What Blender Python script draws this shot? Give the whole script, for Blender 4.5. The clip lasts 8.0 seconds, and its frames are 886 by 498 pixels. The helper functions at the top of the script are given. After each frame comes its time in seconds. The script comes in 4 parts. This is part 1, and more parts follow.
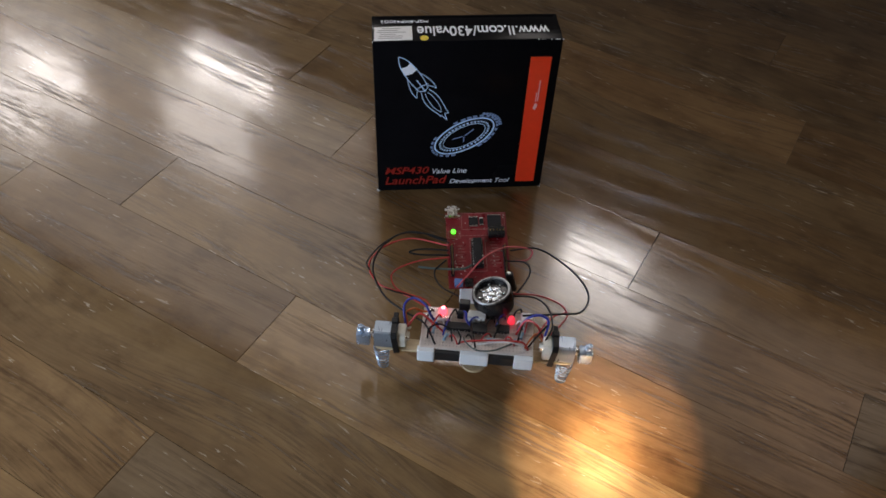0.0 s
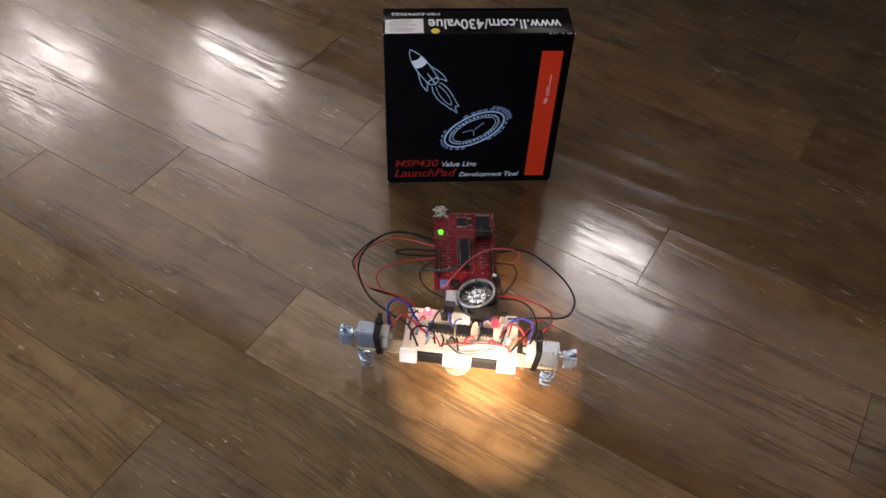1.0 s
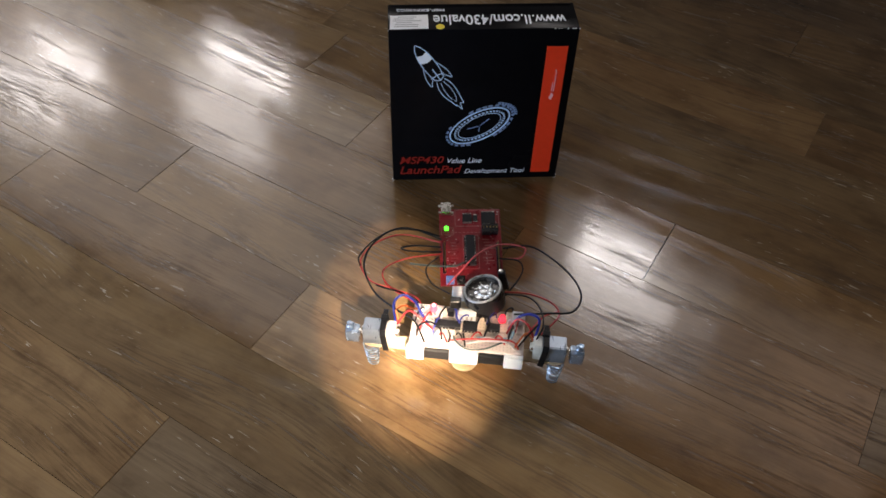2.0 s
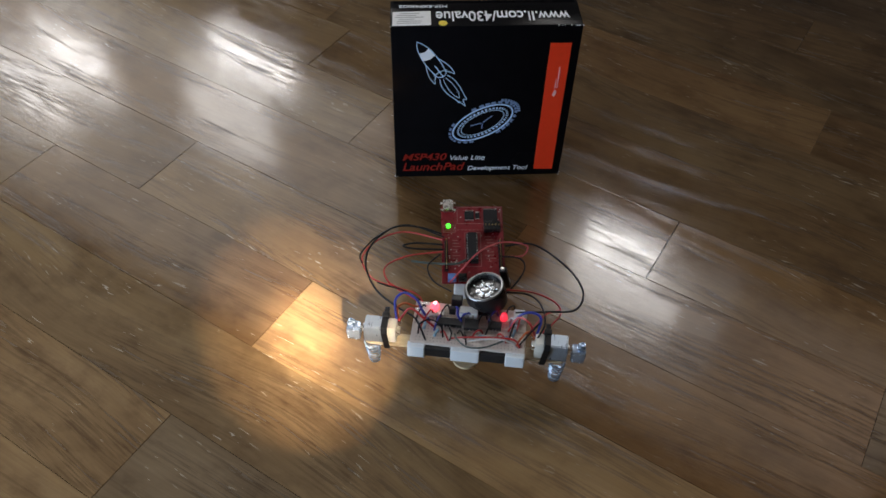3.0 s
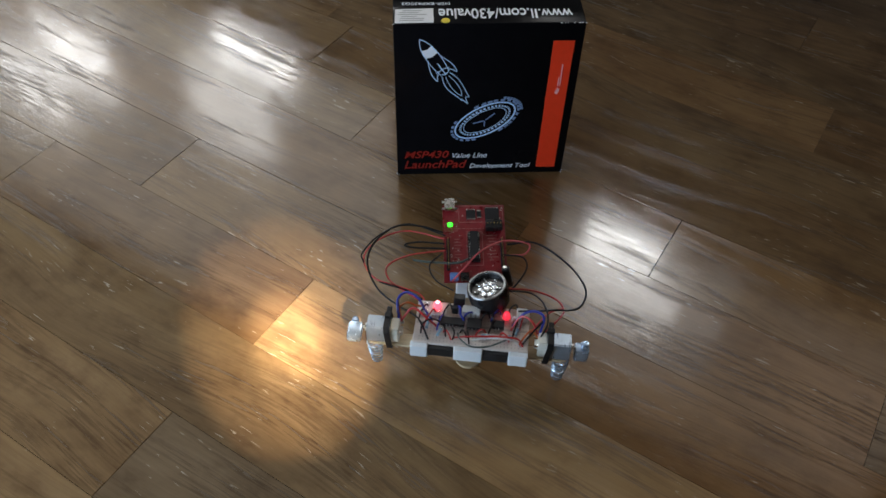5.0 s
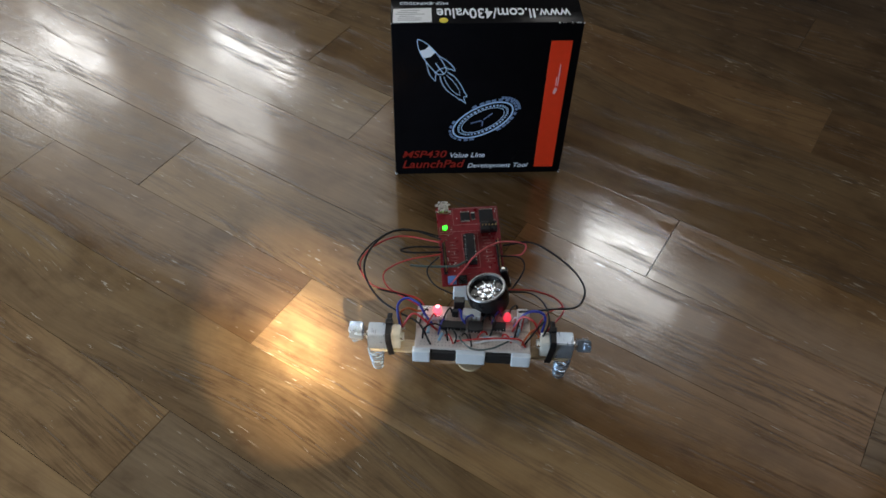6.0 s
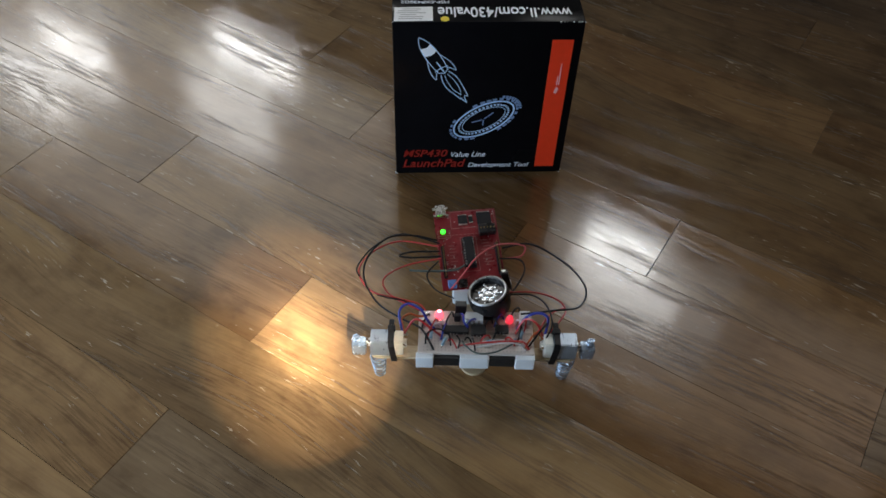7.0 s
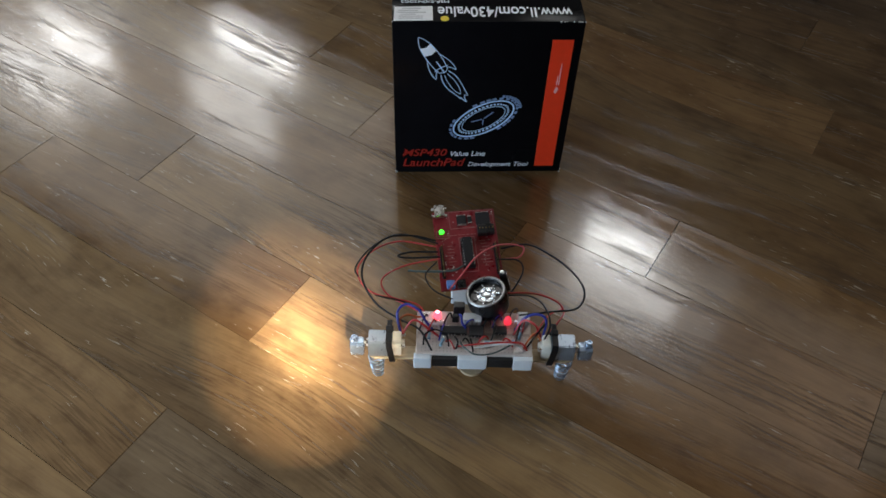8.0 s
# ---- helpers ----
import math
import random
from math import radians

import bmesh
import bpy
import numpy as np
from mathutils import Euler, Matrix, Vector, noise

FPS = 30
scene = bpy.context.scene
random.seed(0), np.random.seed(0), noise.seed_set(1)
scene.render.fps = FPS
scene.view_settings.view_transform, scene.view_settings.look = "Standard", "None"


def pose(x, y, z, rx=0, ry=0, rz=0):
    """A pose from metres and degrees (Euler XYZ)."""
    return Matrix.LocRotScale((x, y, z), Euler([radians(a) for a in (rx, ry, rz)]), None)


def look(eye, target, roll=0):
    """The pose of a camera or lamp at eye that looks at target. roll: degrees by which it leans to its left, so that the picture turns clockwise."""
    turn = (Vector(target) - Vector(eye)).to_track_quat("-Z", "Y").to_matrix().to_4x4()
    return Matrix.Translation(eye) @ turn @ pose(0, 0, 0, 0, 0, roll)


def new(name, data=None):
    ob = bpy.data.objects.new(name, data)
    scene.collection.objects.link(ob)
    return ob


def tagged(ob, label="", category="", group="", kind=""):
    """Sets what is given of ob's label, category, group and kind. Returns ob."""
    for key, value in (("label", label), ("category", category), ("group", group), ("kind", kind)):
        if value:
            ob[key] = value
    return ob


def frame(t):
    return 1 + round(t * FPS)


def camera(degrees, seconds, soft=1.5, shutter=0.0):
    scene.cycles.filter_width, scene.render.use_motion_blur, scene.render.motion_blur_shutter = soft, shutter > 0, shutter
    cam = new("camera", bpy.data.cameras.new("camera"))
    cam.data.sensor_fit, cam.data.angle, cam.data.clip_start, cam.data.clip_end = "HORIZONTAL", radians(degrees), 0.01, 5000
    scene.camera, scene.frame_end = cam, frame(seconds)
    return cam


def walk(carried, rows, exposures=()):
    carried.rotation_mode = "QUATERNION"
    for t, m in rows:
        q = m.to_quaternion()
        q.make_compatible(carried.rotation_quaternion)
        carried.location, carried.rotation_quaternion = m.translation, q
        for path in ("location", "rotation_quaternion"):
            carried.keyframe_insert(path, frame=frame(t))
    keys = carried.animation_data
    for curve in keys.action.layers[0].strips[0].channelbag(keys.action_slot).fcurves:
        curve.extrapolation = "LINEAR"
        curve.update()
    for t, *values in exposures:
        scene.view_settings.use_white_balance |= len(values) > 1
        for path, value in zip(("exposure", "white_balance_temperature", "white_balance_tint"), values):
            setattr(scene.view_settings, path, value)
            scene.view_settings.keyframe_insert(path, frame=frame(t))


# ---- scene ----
cam = camera(56.6, 8.0, soft=1.6, shutter=0.4)
PATH = [
    # seconds, x, y, z, tilt, heading, lean
    (0.0, -0.0031, -0.0038, 0.5301, 41.70, -2.29, 2.42),
    (0.5, -0.0003, -0.0072, 0.5309, 41.29, -1.21, 1.94),
    (1.0, -0.0025, -0.0011, 0.5330, 40.89, -1.37, 2.49),
    (1.5, -0.0026, -0.0062, 0.5275, 41.35, -1.07, 2.10),
    (3.0, 0.0011, -0.0018, 0.5280, 40.75, -0.07, 1.43),
    (3.5, 0.0000, -0.0001, 0.5279, 40.77, 0.06, 1.45),
    (4.0, 0.0008, -0.0009, 0.5275, 40.63, -0.03, 1.53),
    (4.5, 0.0000, 0.0000, 0.5276, 40.52, 0.00, 1.51),
    (6.0, 0.0010, -0.0003, 0.5280, 40.49, -0.12, 1.71),
    (6.5, 0.0021, -0.0022, 0.5278, 40.43, -0.16, 1.98),
    (7.0, 0.0010, -0.0017, 0.5258, 40.63, -0.10, 1.94),
    (7.5, 0.0014, -0.0012, 0.5265, 40.43, -0.01, 1.98),
    (8.0, 0.0026, 0.0021, 0.5286, 40.22, 0.01, 2.10),
]
walk(cam, [(t, pose(x, y, z, tilt, 0, head) @ pose(0, 0, 0, 0, 0, lean)) for t, x, y, z, tilt, head, lean in PATH],
     exposures=[(0.0, 0.0, 6900, 17), (0.5, 0.0, 7000, 22), (1.5, 0.0, 6900, 20), (3.0, 0.0, 6600, 13), (4.0, 0.0, 6450, 11), (8.0, 0.0, 6450, 10)])

# ---- light ----
SKY = 0.08            # strength of the sky outside
TORCH, FILAMENT = 96000.0, 240000.0       # radiance of the torch's reflector and filament
COOL, WARM, SHEER = (0.98, 0.98, 0.96), (1.0, 0.85, 0.65), (1.0, 0.955, 0.87)
TORCH_TINT = (1.0, 0.80, 0.56)

world = bpy.data.worlds.new("sky")
scene.world = world
world.use_nodes = True
wn = world.node_tree.nodes
sky = wn.new("ShaderNodeTexSky")
sky.sky_type, sky.sun_disc = "NISHITA", False
sky.sun_elevation, sky.sun_rotation = radians(35), radians(200)
world.node_tree.links.new(sky.outputs[0], wn["Background"].inputs[0])
wn["Background"].inputs[1].default_value = SKY

# the room lies along the floor planks: its own x runs along them, its y towards the window wall
HEAD = -30.98
TURN = pose(0, 0, 0, 0, 0, HEAD)
WALL_Y = 1.3
ROOM_X0, ROOM_X1, ROOM_Y0, ROOM_H = -4.9, 1.9, -0.55, 2.6
# openings in the window wall: x0, x1, z0, z1
OPENINGS = [(-4.7, -0.92, 0.77, 2.50), (-0.74, -0.56, 1.48, 1.95), (-0.52, 0.50, 0.850, 1.70)]
# and in the wall behind, x0, x1, z0, z1
BACK_OPENING = (-1.55, -0.35, 0.05, 0.57)
# daylight in them: x0, x1, z0, z1, radiance; dim behind the drawn sheers, bright where the glass is bare
DAYLIGHT = [
    (-4.68, -0.94, 0.78, 2.48, 1.75, SHEER), (-0.50, 0.48, 0.860, 1.68, 0.85, WARM), (-0.50, -0.02, 0.860, 1.40, 1.6, COOL),
    (-2.56, -2.20, 1.16, 1.41, 12.0, COOL), (-2.95, -2.55, 1.42, 1.72, 11.0, COOL), (-1.63, -1.33, 0.83, 0.97, 24.0, COOL), (-1.79, -1.44, 1.02, 1.36, 6.0, COOL),
    (-0.40, -0.21, 0.92, 1.05, 24.0, COOL), (-0.41, -0.13, 1.06, 1.22, 8.0, COOL), (-0.73, -0.57, 1.50, 1.93, 9.0, COOL),
]
BACK_DAYLIGHT, BACK_TINT = 9.8, (0.62, 0.80, 1.0)


def daylight(m, wide, high, radiance, tint):
    data = bpy.data.lights.new("daylight", "AREA")
    data.shape, data.size, data.size_y = "RECTANGLE", wide, high
    data.energy = radiance * math.pi * wide * high
    data.color = tint
    new("daylight", data).matrix_world = TURN @ m


for k, (x0, x1, z0, z1, radiance, tint) in enumerate(DAYLIGHT):
    daylight(pose((x0 + x1) / 2, WALL_Y + 0.10 - 0.005 * k, (z0 + z1) / 2, -90, 0, 0), x1 - x0, z1 - z0, radiance, tint)
x0, x1, z0, z1 = BACK_OPENING
daylight(pose((x0 + x1) / 2, ROOM_Y0 - 0.07, (z0 + z1) / 2, 90, 0, 0), x1 - x0 - 0.04, z1 - z0 - 0.04, BACK_DAYLIGHT, BACK_TINT)


# ---- materials ----
def material(name, color, rough=0.5, metal=0.0, coat=0.0, emit=0.0, glass=0.0):
    m = bpy.data.materials.new(name)
    m.use_nodes = True
    b = m.node_tree.nodes["Principled BSDF"]
    b.inputs["Base Color"].default_value = (*color, 1)
    b.inputs["Roughness"].default_value = rough
    b.inputs["Metallic"].default_value = metal
    b.inputs["Coat Weight"].default_value = coat
    b.inputs["Transmission Weight"].default_value = glass
    if emit:
        b.inputs["Emission Color"].default_value = (*color, 1)
        b.inputs["Emission Strength"].default_value = emit
    return m


def nodes_of(m):
    tree = m.node_tree
    return tree.nodes, tree.links, tree.nodes["Principled BSDF"]


def mottled(m, scale=40.0, amount=0.25, bump=0.15, rough=0.12, detail=4.0, stretch=(1, 1, 1), distance=0.0006):
    """Adds uneven tone, gloss and relief at two scales to a plain material."""
    n, l, b = nodes_of(m)
    base = tuple(b.inputs["Base Color"].default_value)
    r0 = b.inputs["Roughness"].default_value
    tc, mp = n.new("ShaderNodeTexCoord"), n.new("ShaderNodeMapping")
    mp.inputs["Scale"].default_value = stretch
    l.new(tc.outputs["Object"], mp.inputs[0])
    fine, broad = n.new("ShaderNodeTexNoise"), n.new("ShaderNodeTexNoise")
    for tex, s in ((fine, scale * 6), (broad, scale)):
        tex.inputs["Scale"].default_value, tex.inputs["Detail"].default_value = s, detail
        l.new(mp.outputs[0], tex.inputs["Vector"])
    both = n.new("ShaderNodeMath")
    both.operation = "ADD"
    l.new(fine.outputs[0], both.inputs[0])
    l.new(broad.outputs[0], both.inputs[1])
    tone = n.new("ShaderNodeMapRange")
    tone.inputs["From Min"].default_value, tone.inputs["From Max"].default_value = 0.6, 1.4
    tone.inputs["To Min"].default_value, tone.inputs["To Max"].default_value = 1 - amount, 1 + amount
    l.new(both.outputs[0], tone.inputs[0])
    mix = n.new("ShaderNodeMix")
    mix.data_type, mix.blend_type = "RGBA", "MULTIPLY"
    mix.inputs["Factor"].default_value = 1.0
    mix.inputs["A"].default_value = base
    l.new(tone.outputs[0], mix.inputs["B"])
    l.new(mix.outputs["Result"], b.inputs["Base Color"])
    gloss = n.new("ShaderNodeMapRange")
    gloss.inputs["From Min"].default_value, gloss.inputs["From Max"].default_value = 0.3, 0.7
    gloss.inputs["To Min"].default_value, gloss.inputs["To Max"].default_value = max(r0 - rough, 0.03), min(r0 + rough, 1)
    l.new(broad.outputs[0], gloss.inputs[0])
    l.new(gloss.outputs[0], b.inputs["Roughness"])
    bp = n.new("ShaderNodeBump")
    bp.inputs["Strength"].default_value, bp.inputs["Distance"].default_value = bump, distance
    l.new(fine.outputs[0], bp.inputs["Height"])
    l.new(bp.outputs[0], b.inputs["Normal"])
    return m


def parquet_material(name, per_island):
    """Varnished brown hardwood: streaks along the plank, tone plank by plank, worn gloss, small pale scratches."""
    m = material(name, (0.2, 0.12, 0.06), 0.25, coat=0.0)
    n, l, b = nodes_of(m)

    def math_node(op, a, c, clamp=False):
        k = n.new("ShaderNodeMath")
        k.operation, k.use_clamp = op, clamp
        for i, v in enumerate((a, c)):
            if v is None:
                continue
            if isinstance(v, (int, float)):
                k.inputs[i].default_value = v
            else:
                l.new(v, k.inputs[i])
        return k.outputs[0]

    def ramp(fac, stops):
        k = n.new("ShaderNodeValToRGB")
        while len(k.color_ramp.elements) < len(stops):
            k.color_ramp.elements.new(0.5)
        for e, (at, c) in zip(k.color_ramp.elements, stops):
            e.position, e.color = at, (*c, 1) if len(c) == 3 else c
        l.new(fac, k.inputs[0])
        return k.outputs[0]

    def mapped(vec, scale, loc=(0, 0, 0)):
        k = n.new("ShaderNodeMapping")
        k.inputs["Scale"].default_value, k.inputs["Location"].default_value = scale, loc
        l.new(vec, k.inputs[0])
        return k.outputs[0]

    def tex_noise(vec, scale, detail, rough=0.55, dist=0.0):
        k = n.new("ShaderNodeTexNoise")
        k.inputs["Scale"].default_value, k.inputs["Detail"].default_value = scale, detail
        k.inputs["Roughness"].default_value, k.inputs["Distortion"].default_value = rough, dist
        l.new(vec, k.inputs["Vector"])
        return k.outputs[0]

    tc = n.new("ShaderNodeTexCoord")
    if per_island:
        rnd = n.new("ShaderNodeNewGeometry").outputs["Random Per Island"]
    else:
        info = n.new("ShaderNodeObjectInfo")
        rnd = info.outputs["Random"]
    shift = n.new("ShaderNodeCombineXYZ")
    l.new(math_node("MULTIPLY", rnd, 7.3), shift.inputs[0])
    l.new(math_node("MULTIPLY", rnd, 31.7), shift.inputs[1])
    l.new(math_node("MULTIPLY", rnd, 13.1), shift.inputs[2])
    add = n.new("ShaderNodeVectorMath")
    l.new(tc.outputs["Object"], add.inputs[0])
    l.new(shift.outputs[0], add.inputs[1])
    v = add.outputs[0]
    # growth rings: the grain runs along the plank and swings across it
    swing = tex_noise(mapped(v, (2.4, 4.5, 1)), 1.0, 1.5, 0.45)
    bent = n.new("ShaderNodeVectorMath")
    push = n.new("ShaderNodeCombineXYZ")
    l.new(math_node("MULTIPLY", swing, 0.085), push.inputs[1])
    l.new(v, bent.inputs[0])
    l.new(push.outputs[0], bent.inputs[1])
    bv = bent.outputs[0]
    streak = tex_noise(mapped(bv, (7, 105, 1)), 1.0, 5, 0.65)
    pores = tex_noise(mapped(bv, (24, 500, 1)), 1.0, 3, 0.6)
    rings = tex_noise(mapped(bv, (3.5, 62, 1), (5, 2, 0)), 1.0, 2, 0.5)
    clouds = tex_noise(mapped(v, (7, 13, 1)), 1.0, 3)
    wear = tex_noise(mapped(v, (34, 60, 1)), 1.0, 4, 0.7)
    grain = math_node("ADD", math_node("MULTIPLY", streak, 0.40), math_node("MULTIPLY", clouds, 0.60))
    wood = ramp(grain, [(0.26, (0.074, 0.043, 0.022)), (0.40, (0.130, 0.080, 0.038)), (0.54, (0.172, 0.112, 0.056)), (0.74, (0.232, 0.159, 0.086))])
    # open pores crowd along the dark part of each ring
    band = ramp(rings, [(0.38, (1, 1, 1)), (0.54, (0.12, 0.12, 0.12))])
    pore = math_node("MULTIPLY", ramp(pores, [(0.40, (1, 1, 1)), (0.55, (0, 0, 0))]), band)
    mix = n.new("ShaderNodeMix")
    mix.data_type, mix.blend_type = "RGBA", "MULTIPLY"
    l.new(math_node("MULTIPLY", pore, 0.70), mix.inputs["Factor"])
    l.new(wood, mix.inputs["A"])
    mix.inputs["B"].default_value = (0.24, 0.19, 0.15, 1)
    mottle = ramp(tex_noise(mapped(v, (24, 40, 1), (1, 3, 0)), 1.0, 4, 0.6), [(0.30, (0.60, 0.55, 0.51)), (0.50, (1, 1, 1)), (0.75, (1.16, 1.15, 1.12))])
    soft = n.new("ShaderNodeMix")
    soft.data_type, soft.blend_type = "RGBA", "MULTIPLY"
    soft.inputs["Factor"].default_value = 0.8
    l.new(mix.outputs["Result"], soft.inputs["A"])
    l.new(mottle, soft.inputs["B"])
    figure = n.new("ShaderNodeMix")
    figure.data_type, figure.blend_type = "RGBA", "MULTIPLY"
    figure.inputs["Factor"].default_value = 1.0
    l.new(soft.outputs["Result"], figure.inputs["A"])
    if per_island:
        l.new(math_node("ADD", 0.82, math_node("MULTIPLY", math_node("FRACT", math_node("MULTIPLY", rnd, 17.3), None), 0.36)), figure.inputs["B"])
    else:
        l.new(info.outputs["Color"], figure.inputs["B"])
    # short pale scratches that lie across and along the planks
    scr = tex_noise(mapped(bv, (70, 560, 1), (3, 1, 0)), 1.0, 2, 0.4, 0.6)
    spot = tex_noise(mapped(v, (24, 26, 1), (8, 5, 0)), 1.0, 1)
    mask = math_node("MULTIPLY", ramp(scr, [(0.67, (0, 0, 0)), (0.72, (1, 1, 1))]), ramp(spot, [(0.52, (0, 0, 0)), (0.60, (1, 1, 1))]))
    pale = n.new("ShaderNodeMix")
    pale.data_type = "RGBA"
    l.new(math_node("MULTIPLY", mask, 0.42), pale.inputs["Factor"])
    l.new(figure.outputs["Result"], pale.inputs["A"])
    pale.inputs["B"].default_value = (0.62, 0.56, 0.46, 1)
    l.new(pale.outputs["Result"], b.inputs["Base Color"])
    # gloss: varnish worn dull in patches and in the grain
    gl = n.new("ShaderNodeMapRange")
    gl.inputs["From Min"].default_value, gl.inputs["From Max"].default_value = 0.32, 0.70
    gl.inputs["To Min"].default_value, gl.inputs["To Max"].default_value = 0.05, 0.14
    l.new(wear, gl.inputs[0])
    l.new(math_node("ADD", gl.outputs[0], math_node("MULTIPLY", pore, 0.24)), b.inputs["Roughness"])
    b.inputs["Specular IOR Level"].default_value = 0.5
    # relief: sunk pores, fine ridges along the grain, scuffed patches
    ridge = tex_noise(mapped(bv, (30, 420, 1), (2, 7, 0)), 1.0, 2.5, 0.6)
    scuff = tex_noise(mapped(v, (190, 430, 1), (6, 2, 0)), 1.0, 2.0, 0.6)
    patch = ramp(tex_noise(mapped(v, (11, 16, 1), (4, 9, 0)), 1.0, 2), [(0.48, (0.08, 0.08, 0.08)), (0.62, (1.0, 1.0, 1.0))])
    height = math_node("ADD", math_node("MULTIPLY", ridge, 0.28), math_node("MULTIPLY", wear, 0.15))
    height = math_node("ADD", height, math_node("MULTIPLY", math_node("MULTIPLY", scuff, patch), 1.1))
    height = math_node("SUBTRACT", height, math_node("MULTIPLY", pore, 0.35))
    bp = n.new("ShaderNodeBump")
    bp.inputs["Strength"].default_value, bp.inputs["Distance"].default_value = 0.17, 0.0005
    l.new(height, bp.inputs["Height"])
    l.new(bp.outputs[0], b.inputs["Normal"])
    return m


M_PLANK = parquet_material("varnished_parquet", False)
M_FARPLANK = parquet_material("varnished_parquet_far", True)
M_SLAB = mottled(material("dark_joint", (0.03, 0.018, 0.010), 0.9))
M_WALL = mottled(material("wall_paint", (0.17, 0.15, 0.13), 0.8), 3, 0.05)
M_CEIL = mottled(material("ceiling_paint", (0.40, 0.38, 0.35), 0.9), 3, 0.05)
M_FRAME = mottled(material("dark_stained_wood", (0.10, 0.06, 0.035), 0.35), 20, 0.05)
M_CARD = mottled(material("black_laminated_card", (0.004, 0.004, 0.005), 0.22), 14, 0.3, 0.10, 0.06)
M_CARD.node_tree.nodes["Principled BSDF"].inputs["Specular IOR Level"].default_value = 0.035
M_PRINT_RED = mottled(material("red_print", (0.78, 0.045, 0.012), 0.40), 30, 0.06, 0.05, 0.05)
M_PRINT_DIMRED = material("dark_red_print", (0.27, 0.016, 0.010), 0.35)
M_PRINT_BLUE = material("pale_blue_print", (0.50, 0.70, 0.95), 0.45)
M_PRINT_DIM = material("dim_blue_print", (0.17, 0.25, 0.42), 0.45)
M_PRINT_WHITE = material("white_print", (0.82, 0.86, 0.92), 0.45)
M_PRINT_PINK = material("pink_print", (0.80, 0.40, 0.42), 0.45)
M_PAPER = mottled(material("white_label_paper", (0.78, 0.80, 0.82), 0.6), 60, 0.05)
M_INK = material("grey_ink", (0.30, 0.31, 0.33), 0.6)
M_YELLOW = material("yellow_sticker", (0.80, 0.62, 0.03), 0.45)
M_WORN = mottled(material("worn_card_edge", (0.55, 0.55, 0.54), 0.8), 200, 0.3)
M_STEEL = mottled(material("brushed_steel", (0.30, 0.36, 0.43), 0.34, 0.6), 120, 0.12, 0.10, 0.10, stretch=(4, 1, 1))
M_SPRING = mottled(material("spring_steel", (0.36, 0.46, 0.58), 0.26, 0.7), 200, 0.1, 0.05)
M_WEIGHT = mottled(material("plated_brass_weight", (0.42, 0.54, 0.70), 0.22, 0.7), 180, 0.2, 0.2)
M_TIE = mottled(material("black_nylon", (0.008, 0.008, 0.009), 0.55), 160, 0.3, 0.2)
M_TIE.node_tree.nodes["Principled BSDF"].inputs["Specular IOR Level"].default_value = 0.25
M_CAP = mottled(material("white_motor_plastic", (0.68, 0.67, 0.60), 0.42), 80, 0.08)
M_STUD = mottled(material("worn_silver_stud", (0.62, 0.66, 0.70), 0.20, 1.0), 300, 0.3, 0.3)
M_RIM = mottled(material("dull_grey_metal", (0.30, 0.31, 0.32), 0.36, 1.0), 200, 0.3, 0.2)
M_STICK = mottled(material("pale_craft_wood", (0.52, 0.41, 0.26), 0.65), 60, 0.18, 0.25, stretch=(1, 8, 1))
M_BREAD = mottled(material("cream_breadboard_plastic", (0.62, 0.55, 0.50), 0.5), 70, 0.06, 0.1)
# darker cream: shade inside holes and slots, put into the colour
M_RECESS_SHADE = material("recess_shade", (0.42, 0.37, 0.33), 0.8)
M_FOAM = mottled(material("white_foam_tape", (0.74, 0.79, 0.82), 0.85), 180, 0.06, 0.3)
M_RUBBER = mottled(material("black_rubber", (0.012, 0.012, 0.013), 0.6), 120, 0.3, 0.2)
M_BOARD = mottled(material("red_solder_mask", (0.215, 0.007, 0.014), 0.34), 260, 0.35, 0.25, 0.1)
M_SILK = material("pale_silkscreen", (0.34, 0.13, 0.13), 0.6)
M_CHIP = mottled(material("black_epoxy", (0.010, 0.010, 0.012), 0.60), 200, 0.25, 0.1)
M_CHIP.node_tree.nodes["Principled BSDF"].inputs["Specular IOR Level"].default_value = 0.3
M_TIN = mottled(material("tinned_metal", (0.74, 0.74, 0.73), 0.28, 1.0), 300, 0.15, 0.1)
M_GOLD = material("gold_pin", (0.78, 0.58, 0.25), 0.3, 1.0)
M_BLACKPL = mottled(material("black_plastic", (0.013, 0.013, 0.014), 0.30), 90, 0.25, 0.08, 0.1)
M_BLUEPL = material("blue_plastic", (0.10, 0.22, 0.50), 0.4)
M_WHITEPL = mottled(material("white_plastic", (0.72, 0.73, 0.72), 0.45), 90, 0.06)
M_GREENLED = material("green_led_glow", (0.035, 1.0, 0.03), 0.4, emit=3.5)
M_REDLED = material("red_led_glow", (1.0, 0.06, 0.09), 0.3, emit=3.5)
M_REDCORE = material("red_led_core", (1.0, 0.22, 0.26), 0.3, emit=6.0)
M_REDDIM = material("dim_red_led", (0.90, 0.04, 0.07), 0.25, emit=0.9)
M_W_BLACK = material("black_wire", (0.006, 0.006, 0.007), 0.5)
M_W_BLACK.node_tree.nodes["Principled BSDF"].inputs["Specular IOR Level"].default_value = 0.22
M_W_RED = material("red_wire", (0.45, 0.022, 0.022), 0.42)
M_W_PINK = material("pale_red_wire", (0.55, 0.09, 0.10), 0.45)
M_W_BLUE = material("blue_wire", (0.022, 0.035, 0.30), 0.42)
M_W_GREY = material("dark_green_wire", (0.05, 0.075, 0.07), 0.45)
M_W_ORANGE = material("orange_wire", (0.55, 0.13, 0.03), 0.45)
